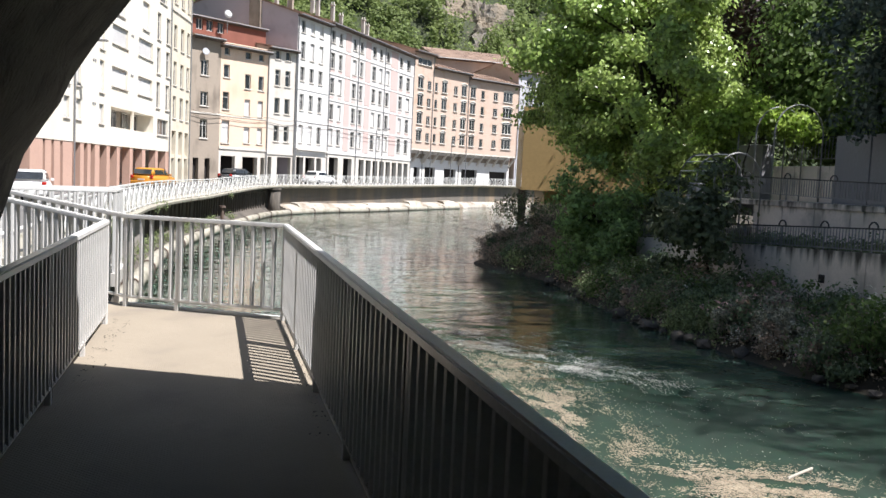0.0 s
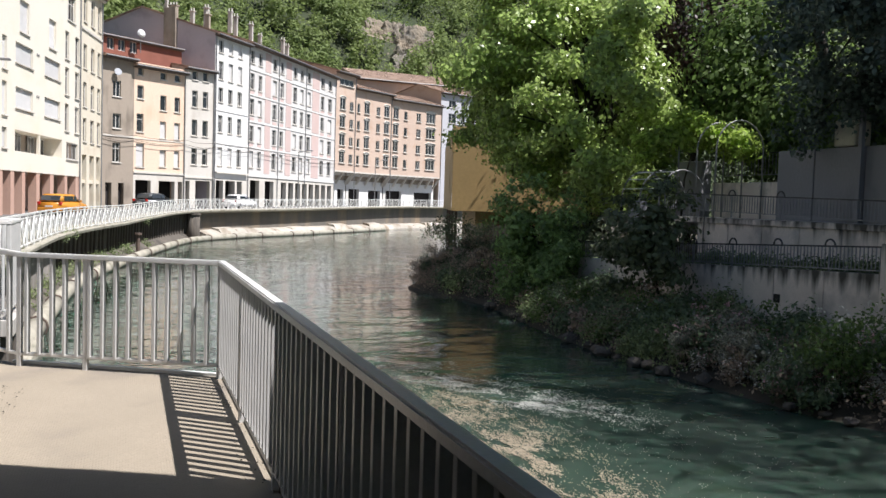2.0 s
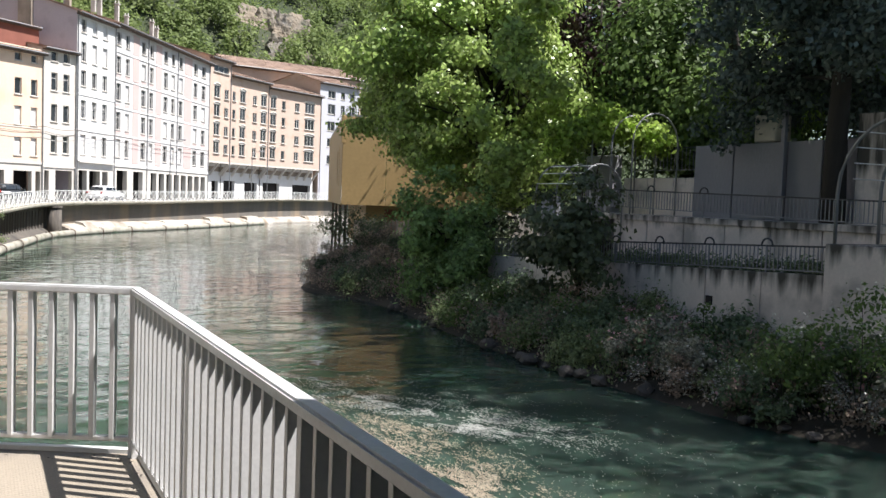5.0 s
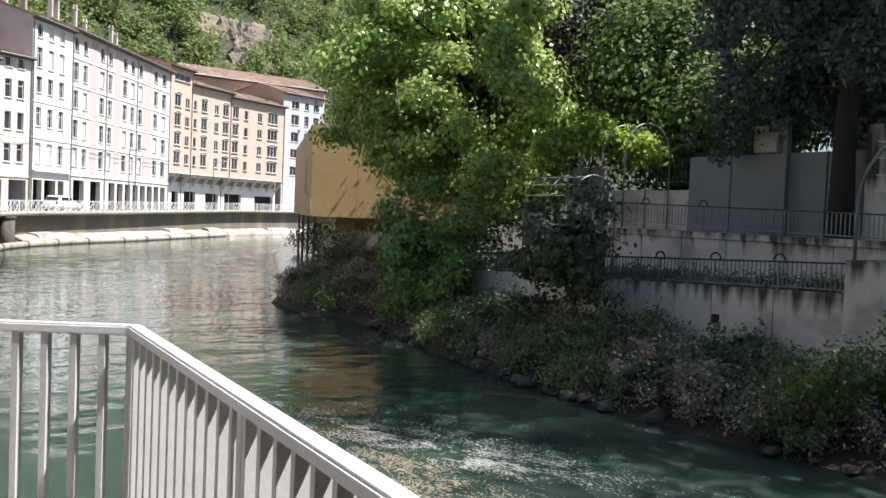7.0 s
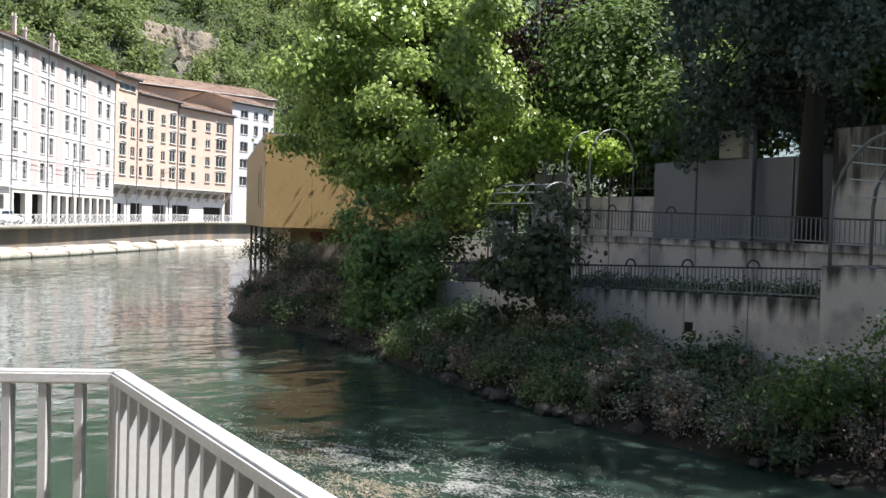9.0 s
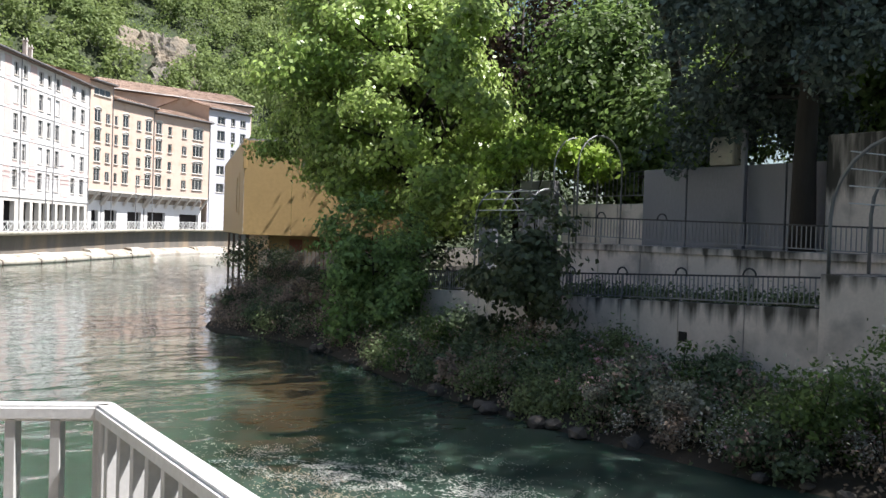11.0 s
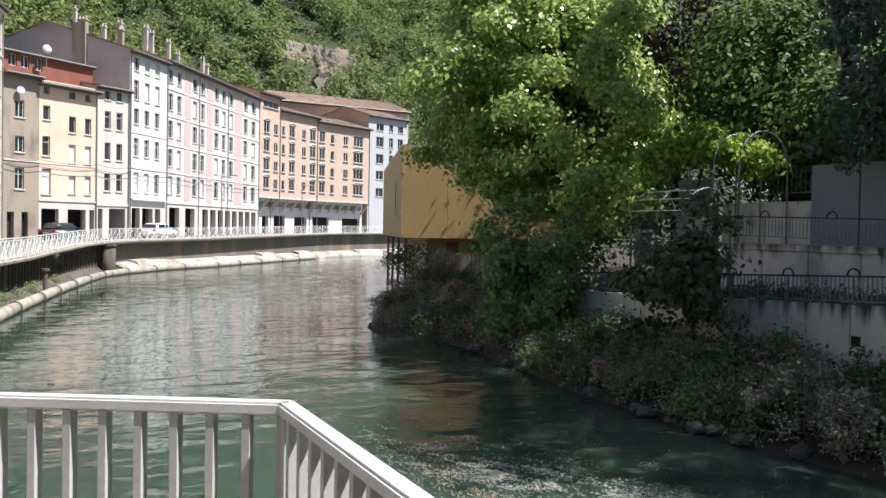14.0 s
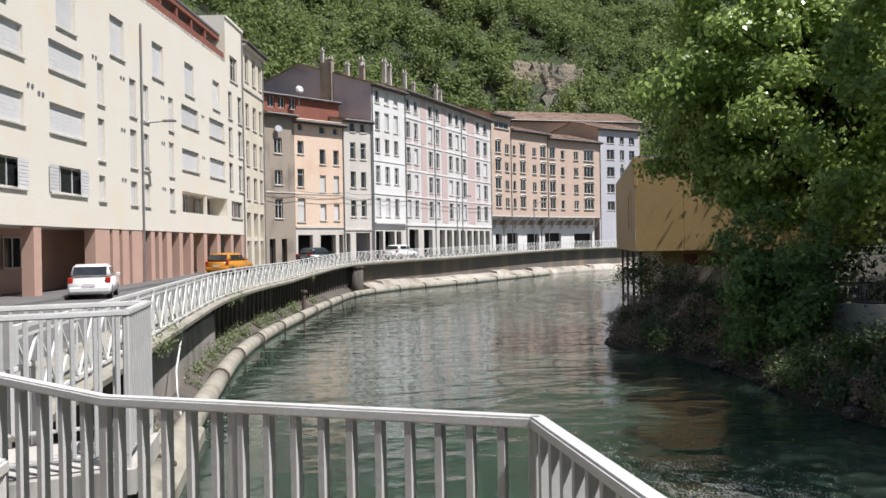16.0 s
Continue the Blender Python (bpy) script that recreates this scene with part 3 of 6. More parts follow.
WALL = [(-0.7, 0.05), (-0.75, -0.8), (-0.7, -3.0)]


def wall_lift(p):
    return min(road_z(p), 0.2) - 0.2 if p.y < 40 else road_z(p) - 0.2


# Near wall and ribs carry the slab's shade in their colour.
wall_near = structure("quay_wall", sweep([p for p in QUAY if p.y < 62.5], WALL, lift=wall_lift), M["darkwall"], "stained concrete quay wall with the slab's shade in its dark colour")
structure("quay_wall_far", sweep([p for p in QUAY if p.y > 61], WALL, lift=wall_lift), M["farquay"], "ochre stained stone quay wall in the sun")
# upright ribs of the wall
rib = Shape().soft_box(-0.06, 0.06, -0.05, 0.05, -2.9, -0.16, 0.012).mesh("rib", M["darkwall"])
for p, r in zip(QUAY, sides_of(QUAY)):
    if 8 < p.y < 61:
        for e in (0.0, 0.5):
            part("rib", rib, None, wall_near, at=Matrix.Translation((p.x - r.x * 0.7 - r.y * 1.5 * e, p.y - r.y * 0.7 + r.x * 1.5 * e, 0)) @ Matrix.Rotation(math.atan2(r.y, r.x), 4, "Z"))
near = [p for p in QUAY if 6 < p.y < 63]
structure("quay_ledge", sweep(near, [(-0.75, -1.35), (-0.3, -1.65), (0.02, -1.8), (0.1, -2.4)]), M["darkwall"], "narrow dark concrete ledge at the foot of the quay")
foot = [p for p in QUAY if 12 < p.y < 27]
structure("quay_foot_wall", sweep(foot, [(-0.72, -0.32), (-0.4, -0.45), (-0.34, -2.4)]), M["quayblock"], "grey block wall at the foot of the quay")
hose = thing("hanging_hose", "thin white hose hanging down the quay wall", "hose", Matrix.Translation((-3.2, 16.9, 0)))
part("hose", Shape().tube([(0, 0, 0.02), (-0.02, -0.5, -0.35), (-0.06, -1.0, -0.9), (0.0, -1.35, -1.3), (0.1, -1.5, -1.9)], 0.022, 6), M["white_rail"], hose)
apron = [p for p in QUAY if 62 < p.y < 109]
base = structure("quay_apron", sweep(apron, [(-0.8, -1.2), (-0.1, -1.35), (0.2, -1.9), (0.3, -2.4)]), M["palecrete"], "pale sloping concrete apron of rough blocks at the waterline")
rng = np.random.default_rng(2)
for i in range(0, len(apron) - 2, 2):
    lift_ = rng.uniform(-0.3, 0.12)
    part("apron_block", sweep(apron[i : i + 3], [(-0.78, -1.1 + lift_), (-0.05 + rng.uniform(-0.1, 0.1), -1.2 + lift_), (0.22, -1.5), (0.42, -1.8), (0.45, -2.3), (-0.78, -2.3)], closed=True), M["palecrete"], base)
# pipe in lengths with dark collars
pipe = thing("water_pipe", "pale concrete pipe with dark collars lying along the quay", "pipe")
piped = [p for p in QUAY if 6 < p.y < 92]
run = [Vector((p.x, p.y, -1.82)) + r * float(np.interp(p.y, (60, 66), (0.3, 0.62))) for p, r in zip(piped, sides_of(piped))]
for i in range(0, len(run) - 3, 3):
    part("pipe_length", Shape().tube(run[i : i + 4], 0.25, 12), M["pipe"], pipe, smooth=True)
    d = (run[i + 1] - run[i]).normalized()
    part("collar", Shape().tube([run[i] - d * 0.06, run[i] + d * 0.06], 0.29, 12), M["eave"], pipe, "dark rusty collar")
pier = thing("quay_pier", "round concrete pier under the road slab", "pier", Matrix.Translation((4.0, 61.2, 0)))
part("shaft", Shape().tube([(0, 0, -2.6), (0, 0, 0.1)], 0.5, 16), M["darkwall"], pier, smooth=True)
part("cap", Shape().tube([(0, 0, 0.06), (0, 0, 0.2)], 0.58, 16), M["darkwall"], pier)
post = thing("mooring_post", "dark iron post on the quay ledge", "post", Matrix.Translation((-0.2, 42.5, -1.7)))
part("shaft", Shape().tube([(0, 0, 0), (0, 0, 1.0)], 0.11, 8), M["eave"], post)
part("cap", Shape().tube([(0, 0, 1.0), (0, 0, 1.12)], 0.2, 8), M["eave"], post)

# roadside railing: white lattice panels
edge = [Vector((p.x, p.y, 0)) + r * -0.12 for p, r in zip(QUAY, sides_of(QUAY))]
edge = [p for p in edge if 4.8 < p.y < 112]
lattice = thing("road_railing", "white painted steel lattice railing along the road", "railing")
PANEL = 1.5


def lattice_panel():
    s = Shape()
    s.box(-0.03, 0.03, -0.03, 0.03, 0, 0.9)
    s.bar((0, 0, 0.88), (PANEL, 0, 0.88), 0.05, 0.045)
    s.bar((0, 0, 0.78), (PANEL, 0, 0.78), 0.025, 0.025)
    s.bar((0, 0, 0.08), (PANEL, 0, 0.08), 0.035, 0.035)
    s.bar((0, 0.01, 0.08), (PANEL / 2, 0.01, 0.78), 0.025, 0.03)
    s.bar((PANEL / 2, 0.01, 0.78), (PANEL, 0.01, 0.08), 0.025, 0.03)
    s.bar((0, -0.01, 0.78), (PANEL / 2, -0.01, 0.08), 0.025, 0.03)
    s.bar((PANEL / 2, -0.01, 0.08), (PANEL, -0.01, 0.78), 0.025, 0.03)
    s.bar((PANEL / 2, 0, 0.08), (PANEL / 2, 0, 0.78), 0.02, 0.02)
    return s.mesh("lattice_panel", M["white_rail"])


lp = lattice_panel()
cum = [0.0]
for a, b in zip(edge, edge[1:]):
    cum.append(cum[-1] + (b - a).length)
for k in range(int(cum[-1] / PANEL)):
    q = [Vector([float(np.interp(d, cum, [p[i] for p in edge])) for i in range(3)]) for d in (k * PANEL, (k + 1) * PANEL)]
    d = q[1] - q[0]
    rise = road_z(q[1]) - road_z(q[0])
    m = Matrix.Translation((q[0].x, q[0].y, road_z(q[0]) + 0.07)) @ Euler((0, -math.atan2(rise, PANEL), math.atan2(d.y, d.x))).to_matrix().to_4x4()
    part("lattice_panel", lp, None, lattice, at=m)

# ---- footbridge deck and its railings ----
C, BEND, EXIT = Vector((0, 0, 0)), Vector((-1.6, 0.9, 0)), Vector((-3.0, 1.69, 0))
outline = [(0.1, -14.5), (0.1, 0.12), (-1.68, 1.08), (-1.78, -0.24), (-1.78, -14.5)]
s = Shape()
top = [Vector((x, y, DECK)) for x, y in outline]
low = [Vector((x, y, DECK - 0.22)) for x, y in outline]
s.v = top + low
n = len(outline)
s.f = [tuple(range(n))[::1], tuple(range(n, 2 * n))[::-1]] + [(i, i + n, (i + 1) % n + n, (i + 1) % n) for i in range(n)]
structure("footbridge_deck", s, M["deck"], "tan coated footbridge deck with fine tread relief")
s = Shape()
for a, b in (((0.07, -14.4), (0.07, 0.08)), ((0.07, 0.08), (-1.66, 1.06)), ((-1.75, -14.4), (-1.75, -0.2))):
    s.bar((*a, DECK + 0.012), (*b, DECK + 0.012), 0.05, 0.03)
rise = Shape()
foot_, head_ = [Vector((-1.68, 1.08, DECK)), Vector((-1.78, -0.24, DECK))], [Vector((-3.15, 1.9, DECK + 0.2)), Vector((-3.25, 0.52, DECK + 0.2))]
rise.v = foot_ + head_[::-1] + [p - Vector((0, 0, 0.22)) for p in foot_ + head_[::-1]]
rise.f = [(3, 2, 1, 0), (4, 5, 6, 7), (0, 1, 5, 4), (1, 2, 6, 5), (2, 3, 7, 6), (3, 0, 4, 7)]
structure("footbridge_ramp", rise, M["deck"], "tan coated ramp rising from the footbridge to the road")
structure("deck_edge_trim", s, M["white_rail"], "worn pale metal edging of the footbridge deck")
s = Shape()
for x in (-1.55, -0.1):
    s.box(x - 0.1, x + 0.1, -14, 0.0, -0.6, DECK - 0.22)
for y in (-12, -7, -1.0):
    s.box(-1.7, 0.05, y - 0.12, y + 0.12, -0.75, -0.6)
    s.tube([(-0.85, y, -0.7), (-0.85, y, -3.1)], 0.2, 10)
structure("deck_beams", s, M["metal"], "grey steel beams and piles under the deck")

baluster_mesh = {}


def baluster(z0, z1, w=0.028, d=0.05):
    key = (round(z0, 3), round(z1, 3), w)
    if key not in baluster_mesh:
        baluster_mesh[key] = Shape().soft_box(-w / 2, w / 2, -d / 2, d / 2, z0, z1, 0.002).mesh("baluster", M["galv"])
    return baluster_mesh[key]


def rail_run(owner, a, b, side=0.0, z0=DECK, height=1.0, gap=0.118, post_gap=1.45, first=0.06, lift=0.0, low=0.11):
    """Top and bottom rails, balusters and posts from a to b; lift is the rise at b."""
    a, b = Vector(a), Vector(b)
    d = b - a
    length = d.length
    turn = math.atan2(d.y, d.x)
    m = Matrix.Translation((a.x, a.y, z0)) @ Matrix.Rotation(turn, 4, "Z")
    up = lambda u: lift * u / length  # noqa: E731
    for nm, z, w, h in (("top_rail", height - 0.022, 0.062, 0.044), ("bottom_rail", low, 0.04, 0.03)):
        sh = Shape()
        bm = bmesh.new()
        bmesh.ops.create_cube(bm, size=1, matrix=Matrix.Translation((length / 2, side, z + lift / 2)) @ Matrix.Rotation(-math.atan2(lift, length), 4, "Y") @ Matrix.Diagonal((length + 0.05, w, h, 1)))
        bmesh.ops.bevel(bm, geom=[e for e in bm.edges], offset=0.008 if nm == "top_rail" else 0.006, segments=2, affect="EDGES")
        part(nm, sh.take(bm, m), M["galv_lit" if nm == "top_rail" else "galv"], owner)
    u = first
    while u < length - 0.02:
        part("baluster", baluster(low, height - 0.04), None, owner, at=m @ Matrix.Translation((u, side, up(u))))
        u += gap
    u = 0.0
    while u <= length + 0.01:
        part("post", Shape().soft_box(-0.022, 0.022, -0.02 + side, 0.02 + side, -0.12, height - 0.04, 0.004, m @ Matrix.Translation((u, 0, up(u)))), M["galv"], owner)
        u += post_gap


r = thing("deck_railing", "galvanised steel railing with flat balusters beside the river", "railing", group="footbridge railings")
rail_run(r, (0.025, 0.0, 0), (0.025, -14.4, 0), first=0.09)
r = thing("deck_railing", "galvanised steel railing closing the end of the footbridge", "railing", group="footbridge railings")
rail_run(r, (0.02, 0.02, 0), BEND, first=0.12, post_gap=1.22)
rail_run(r, BEND, EXIT, first=0.1, post_gap=1.25, lift=0.2)
r = thing("deck_railing", "galvanised steel railing on the bank side of the footbridge", "railing", group="footbridge railings")
rail_run(r, (-1.68, -0.2, 0), (-1.68, -14.4, 0))
rail_run(r, (-1.68, -0.2, 0), (-3.05, 0.58, 0), lift=0.22)

lit = np.random.default_rng(14)
pts = [(-1.62 + abs(lit.normal()) * 0.09, y, DECK + 0.012) for y in lit.uniform(-2.6, 0.0, 70)] + [(0.02 - abs(lit.normal()) * 0.05, y, DECK + 0.012) for y in lit.uniform(-4.0, 0.0, 60)] + [(-1.5 + 1.4 * u + lit.normal() * 0.02, 0.8 - 0.75 * u + lit.normal() * 0.03, DECK + 0.012) for u in lit.random(25)]
tagged(new("deck_litter", leaves("deck_litter", pts, 0.02, 240, 0.017, M["bark"], lit, 3.0, squash=0.2)), "dry leaves and grit along the deck edges", "litter", kind="stuff")

# landing between footbridge and road
LZ = 0.08
s = Shape()
corner = [Vector((-1.95, 3.56, 0)), Vector((-1.97, 4.82, 0)), Vector((-4.5, 4.1, 0)), Vector((-4.4, 2.82, 0))]
s.v = [p + Vector((0, 0, LZ)) for p in corner] + [p + Vector((0, 0, LZ - 0.18)) for p in corner]
s.f = [(0, 1, 2, 3), (7, 6, 5, 4)] + [(i, i + 4, (i + 1) % 4 + 4, (i + 1) % 4) for i in range(4)]
structure("landing", s, M["concrete"], "raised concrete landing between footbridge and road")
s = Shape()
for x, y in ((-2.15, 3.8), (-2.15, 4.6), (-3.9, 3.3)):
    s.bar((x, y, -3.0), (x, y, LZ - 0.15), 0.22, 0.22)
s.box(-4.4, -2.3, 3.6, 3.85, -0.5, LZ - 0.18)
structure("landing_supports", s, M["darkwall"], "dark concrete legs and beam under the landing")
r = thing("landing_railing", "galvanised railing round the raised landing", "railing", group="footbridge railings")
rail_run(r, (-2.01, 3.62, 0), (-4.25, 2.9, 0), z0=LZ, height=1.15, gap=0.15)
rail_run(r, (-2.01, 3.62, 0), (-2.03, 4.74, 0), z0=LZ, height=1.15, gap=0.11)
rail_run(r, (-2.03, 4.74, 0), (-4.4, 4.06, 0), z0=LZ, height=1.15, gap=0.11)
hand = thing("ramp_handrail", "sloping galvanised rail of the ramp to the road", "railing", group="footbridge railings")
rail_run(hand, (-4.2, 3.9, 0), (-2.9, 4.6, 0), z0=LZ - 0.75, height=1.0, gap=0.11, lift=0.45)
s = Shape().soft_box(-3.6, -2.5, 6.5, 14, -2.6, -1.72, 0.05)
structure("quay_block", s, M["pipe"], "low concrete block at the water's edge")

# ---- rock arch over the start of the footbridge ----
# The roof right of x 4 is unseen, carried outward to cut skylight.
arch = [(-3.2, -3.0), (-2.3, -2.0), (-2.2, 0.2), (-2.15, 1.15), (-2.05, 1.45), (-1.75, 1.98), (-1.46, 2.42), (-1.2, 2.72), (-0.7, 3.3), (0.2, 3.75), (1.5, 4.05), (4.0, 4.2), (9.0, 4.3), (13.2, 4.35)]
fine = [p for p in dense([(x, z) for x, z in arch], 0.16)]
s = Shape()
rows = 46
for j in range(rows):
    back = max(0.0, j - 3) * 0.28
    for p in fine:
        x, z = p.x, p.y
        y = -3.3 - 0.5 * x - back if x < 4 else -5.3 - back
        grow = (3 - j) / 3 if j < 3 else 0.0
        q = Vector((x - grow * 0.5 if x < 0 else x, y - grow * 0.9, z + grow * (1.6 if z > 2.6 else 0.8)))
        w = noise.noise_vector(q * Vector((1.3, 0.5, 2.2))) * 0.09 + noise.noise_vector(q * 5.0) * 0.025
        s.v.append(q + w * (1.0 if j != 3 else 0.5))
k = len(fine)
s.f = [(j * k + i, j * k + i + 1, (j + 1) * k + i + 1, (j + 1) * k + i) for j in range(rows - 1) for i in range(k - 1)]
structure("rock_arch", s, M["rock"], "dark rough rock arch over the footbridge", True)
# Unseen walls round the passage; the box at x 3 blocks skylight.
s = Shape()
s.quad((-3.4, -17.3, -3), (13.4, -17.3, -3), (13.4, -17.3, 5), (-3.4, -17.3, 5))
s.quad((-12, -3.5, -3), (-3.1, -3.5, -3), (-3.1, -3.5, 5), (-12, -6.5, 5))
s.box(3.0, 3.7, -17.3, -5.3, -3, 4.6)
structure("rock_mass", s, M["rock"], "unseen rock-coloured walls added to keep skylight out of the arch")


# ---- houses ----
def grid_wall(s, u0, u1, z0, z1, holes, reveal=0.18, y=0.0):
    """A wall with real openings and their reveals; local x along, y inward, z up."""
    us = sorted({u0, u1, *[v for h in holes for v in h[:2] if u0 < v < u1]})
    zs = sorted({z0, z1, *[v for h in holes for v in h[2:4] if z0 < v < z1]})
    for a, b in zip(us, us[1:]):
        for c, d in zip(zs, zs[1:]):
            mu, mz = (a + b) / 2, (c + d) / 2
            if not any(h[0] < mu < h[1] and h[2] < mz < h[3] for h in holes):
                s.quad((a, y, c), (b, y, c), (b, y, d), (a, y, d))
    for h in holes:
        a, b, c, d = h[:4]
        r = y + (h[5] if len(h) > 5 else reveal)
        s.quad((a, y, c), (a, y, d), (a, r, d), (a, r, c))
        s.quad((b, y, d), (b, y, c), (b, r, c), (b, r, d))
        s.quad((a, y, d), (b, y, d), (b, r, d), (a, r, d))
        s.quad((b, y, c), (a, y, c), (a, r, c), (b, r, c))
    return s


def welded(s, name, material):
    """The shape as one connected mesh."""
    me = s.mesh(name, material)
    bm = bmesh.new()
    bm.from_mesh(me)
    bmesh.ops.remove_doubles(bm, verts=bm.verts, dist=0.002)
    bm.to_mesh(me)
    bm.free()
    return me


window_mesh = {}


def window(house, a, b, c, d, kind, y=0.15, sill=True):
    """A window in its opening: frame with pane, or a closed roller shutter, and a sill."""
    w, h = round(b - a, 2), round(d - c, 2)
    key = (w, h, kind)
    if key not in window_mesh:
        t = 0.07
        cuts = [(t, w - t, t, h - t)]
        if kind != "blind":
            cols = 1 if w < 0.8 else (2 if w < 2 else 3)
            rows = [(t, h - t)] if h <= 1.6 else [(t, h * 0.68), (h * 0.68 + 0.05, h - t)]
            edges = [t] + [w * i / cols + e for i in range(1, cols) for e in (-0.035, 0.035)] + [w - t]
            cuts = [(edges[2 * i], edges[2 * i + 1], c0, c1) for i in range(cols) for c0, c1 in rows]
        fr = welded(grid_wall(Shape(), 0, w, 0, h, cuts, 0.05), "window", M["frame"])
        if kind == "blind":
            s = Shape()
            k = max(4, int(h / 0.2))
            for i in range(k):
                z, z2 = (t + (h - 2 * t) * (i + e) / k for e in (0, 0.85))
                z3 = t + (h - 2 * t) * (i + 1) / k
                s.quad((t, 0.02, z), (w - t, 0.02, z), (w - t, 0.02, z2), (t, 0.02, z2))
                s.quad((t, 0.02, z2), (w - t, 0.02, z2), (w - t, 0.028, z3), (t, 0.028, z3))
                if i < k - 1:
                    s.quad((t, 0.028, z3), (w - t, 0.028, z3), (w - t, 0.02, z3 + 0.001), (t, 0.02, z3 + 0.001))
            inner = welded(s, "shutter", M["shutter"])
        else:
            inner = Shape().box(t, w - t, 0.03, 0.045, t, h - t).mesh("pane", M["glass"])
        sl = Shape().soft_box(-0.08, w + 0.08, -0.24, 0.05, -0.1, 0.0, 0.015).mesh("sill", M["offwhite"])
        window_mesh[key] = (fr, inner, sl)
    fr, inner, sl = window_mesh[key]
    ob = part("window", fr, None, house, at=Matrix.Translation((a, y, c)))
    part("shutter" if kind == "blind" else "pane", inner, None, ob)
    if sill:
        part("sill", sl, None, ob)


def side_shutters(house, a, b, c, d):
    """Two white louvred shutters folded back on the wall."""
    w = (b - a) * 0.42
    for x0 in (a - w - 0.03, b + 0.03):
        s = Shape()
        for i in range(8):
            z, z2, z3 = (c + (d - c) * (i + e) / 8 for e in (0, 0.8, 1))
            s.quad((x0, -0.05, z), (x0 + w, -0.05, z), (x0 + w, -0.05, z2), (x0, -0.05, z2))
            s.quad((x0, -0.05, z2), (x0 + w, -0.05, z2), (x0 + w, -0.05 if i == 7 else -0.02, z3), (x0, -0.05 if i == 7 else -0.02, z3))
            if i < 7:
                s.quad((x0, -0.02, z3), (x0 + w, -0.02, z3), (x0 + w, -0.05, z3 + 0.001), (x0, -0.05, z3 + 0.001))
        s = welded(s, "shutter", M["shutter"])
        part("shutter", s, M["shutter"], house, "white louvred shutter folded open")


def shell(house, length, depth, z0, z1, material, ridge=None, side=None):
    """Side and back walls of a house, behind its front."""
    for x, flip in ((0.0, False), (length, True)):
        s = Shape()
        if ridge:
            pts = [(x, 0, z0), (x, 0, z1), (x, ridge[0], ridge[1]), (x, depth, ridge[2]), (x, depth, z0)]
        else:
            pts = [(x, 0, z0), (x, 0, z1), (x, depth, z1), (x, depth, z0)]
        s.v = [Vector(p) for p in pts]
        s.f = [tuple(range(len(pts)))]
        part("side_wall", s, side if side and not flip else material, house)
    part("back_wall", Shape().quad((0, depth, z0), (length, depth, z0), (length, depth, ridge[2] if ridge else z1), (0, depth, ridge[2] if ridge else z1)), material, house)


def roof(house, length, depth, z1, ridge, over=0.45, material=None, thick=0.14):
    """A tiled roof in two slopes with a dark eave board and gutter."""
    ry, rz, bz = ridge
    s = Shape()
    a = (rz - z1) / ry
    sec = [(-over, z1 - over * a + 0.05), (ry, rz + 0.05), (depth + 0.3, bz + 0.05), (depth + 0.3, bz + 0.05 - thick), (ry, rz + 0.05 - thick), (-over, z1 - over * a + 0.05 - thick)]
    n = len(sec)
    s.v = [Vector((x, p[0], p[1])) for x in (-0.15, length + 0.15) for p in sec]
    s.f = [tuple(range(n)), tuple(range(n, 2 * n))[::-1]] + [(i, (i + 1) % n, (i + 1) % n + n, i + n) for i in range(n)]
    r = part("roof", s, material or M["tiles"], house)
    # ridges of half-round tiles
    s = Shape()
    k = int((length + 0.3) / 0.35)
    for i in range(k):
        x = -0.15 + (length + 0.3) * (i + 0.5) / k
        s.bar((x, -over, z1 - over * a + 0.07), (x, ry, rz + 0.07), 0.13, 0.07)
    tagged(part("tiling", s, material or M["tiles"], r), kind="stuff")
    part("gutter", Shape().tube([(-0.1, -over - 0.06, z1 - over * a - 0.03), (length + 0.1, -over - 0.06, z1 - over * a - 0.03)], 0.075, 8), M["metal"], r)
    part("eave_board", Shape().box(-0.1, length + 0.1, -over + 0.02, -0.0, z1 - over * a - 0.22, z1 - over * a - 0.1), M["eave"], r)


def chimney(house, x, y, z0, h, w=0.6, d=0.9, pots=2, material="concrete"):
    h, w, d = h * 0.95, w * 0.55, d * 0.6
    s = Shape().soft_box(x - w / 2, x + w / 2, y - d / 2, y + d / 2, z0, z0 + h, 0.03)
    s.soft_box(x - w / 2 - 0.07, x + w / 2 + 0.07, y - d / 2 - 0.07, y + d / 2 + 0.07, z0 + h, z0 + h + 0.14, 0.02)
    ch = part("chimney", s, M[material], house)
    for i in range(pots):
        yy = y + (i - (pots - 1) / 2) * 0.35
        part("chimney_pot", Shape().tube([(x, yy, z0 + h + 0.1), (x, yy, z0 + h + 0.45)], 0.09, 8, 0.07), M["offwhite"], ch)


def downpipe(house, x, z0, z1):
    part("downpipe", Shape().tube([(x, -0.09, z0), (x, -0.09, z1)], 0.055, 8), M["metal"], house)


def house_at(name, p0, p1, label):
    ang = math.atan2(p1[1] - p0[1], p1[0] - p0[0])
    ob = thing(name, label, "house", Matrix.Translation((p0[0], p0[1], 0)) @ Matrix.Rotation(ang, 4, "Z"), group="riverside houses")
    return ob, math.dist(p0, p1)


def front(house, length, z0, z1, holes, material, name="front_wall", reveal=0.2):
    return part(name, grid_wall(Shape(), 0, length, z0, z1, holes, reveal), material, house)


# cream apartment block
p0, p1 = (-14.2, 24.3), (-4.5, 69.7)
h, L = house_at("apartment_block", p0, p1, "long cream rendered apartment block with a pink pillared ground floor")
holes = []
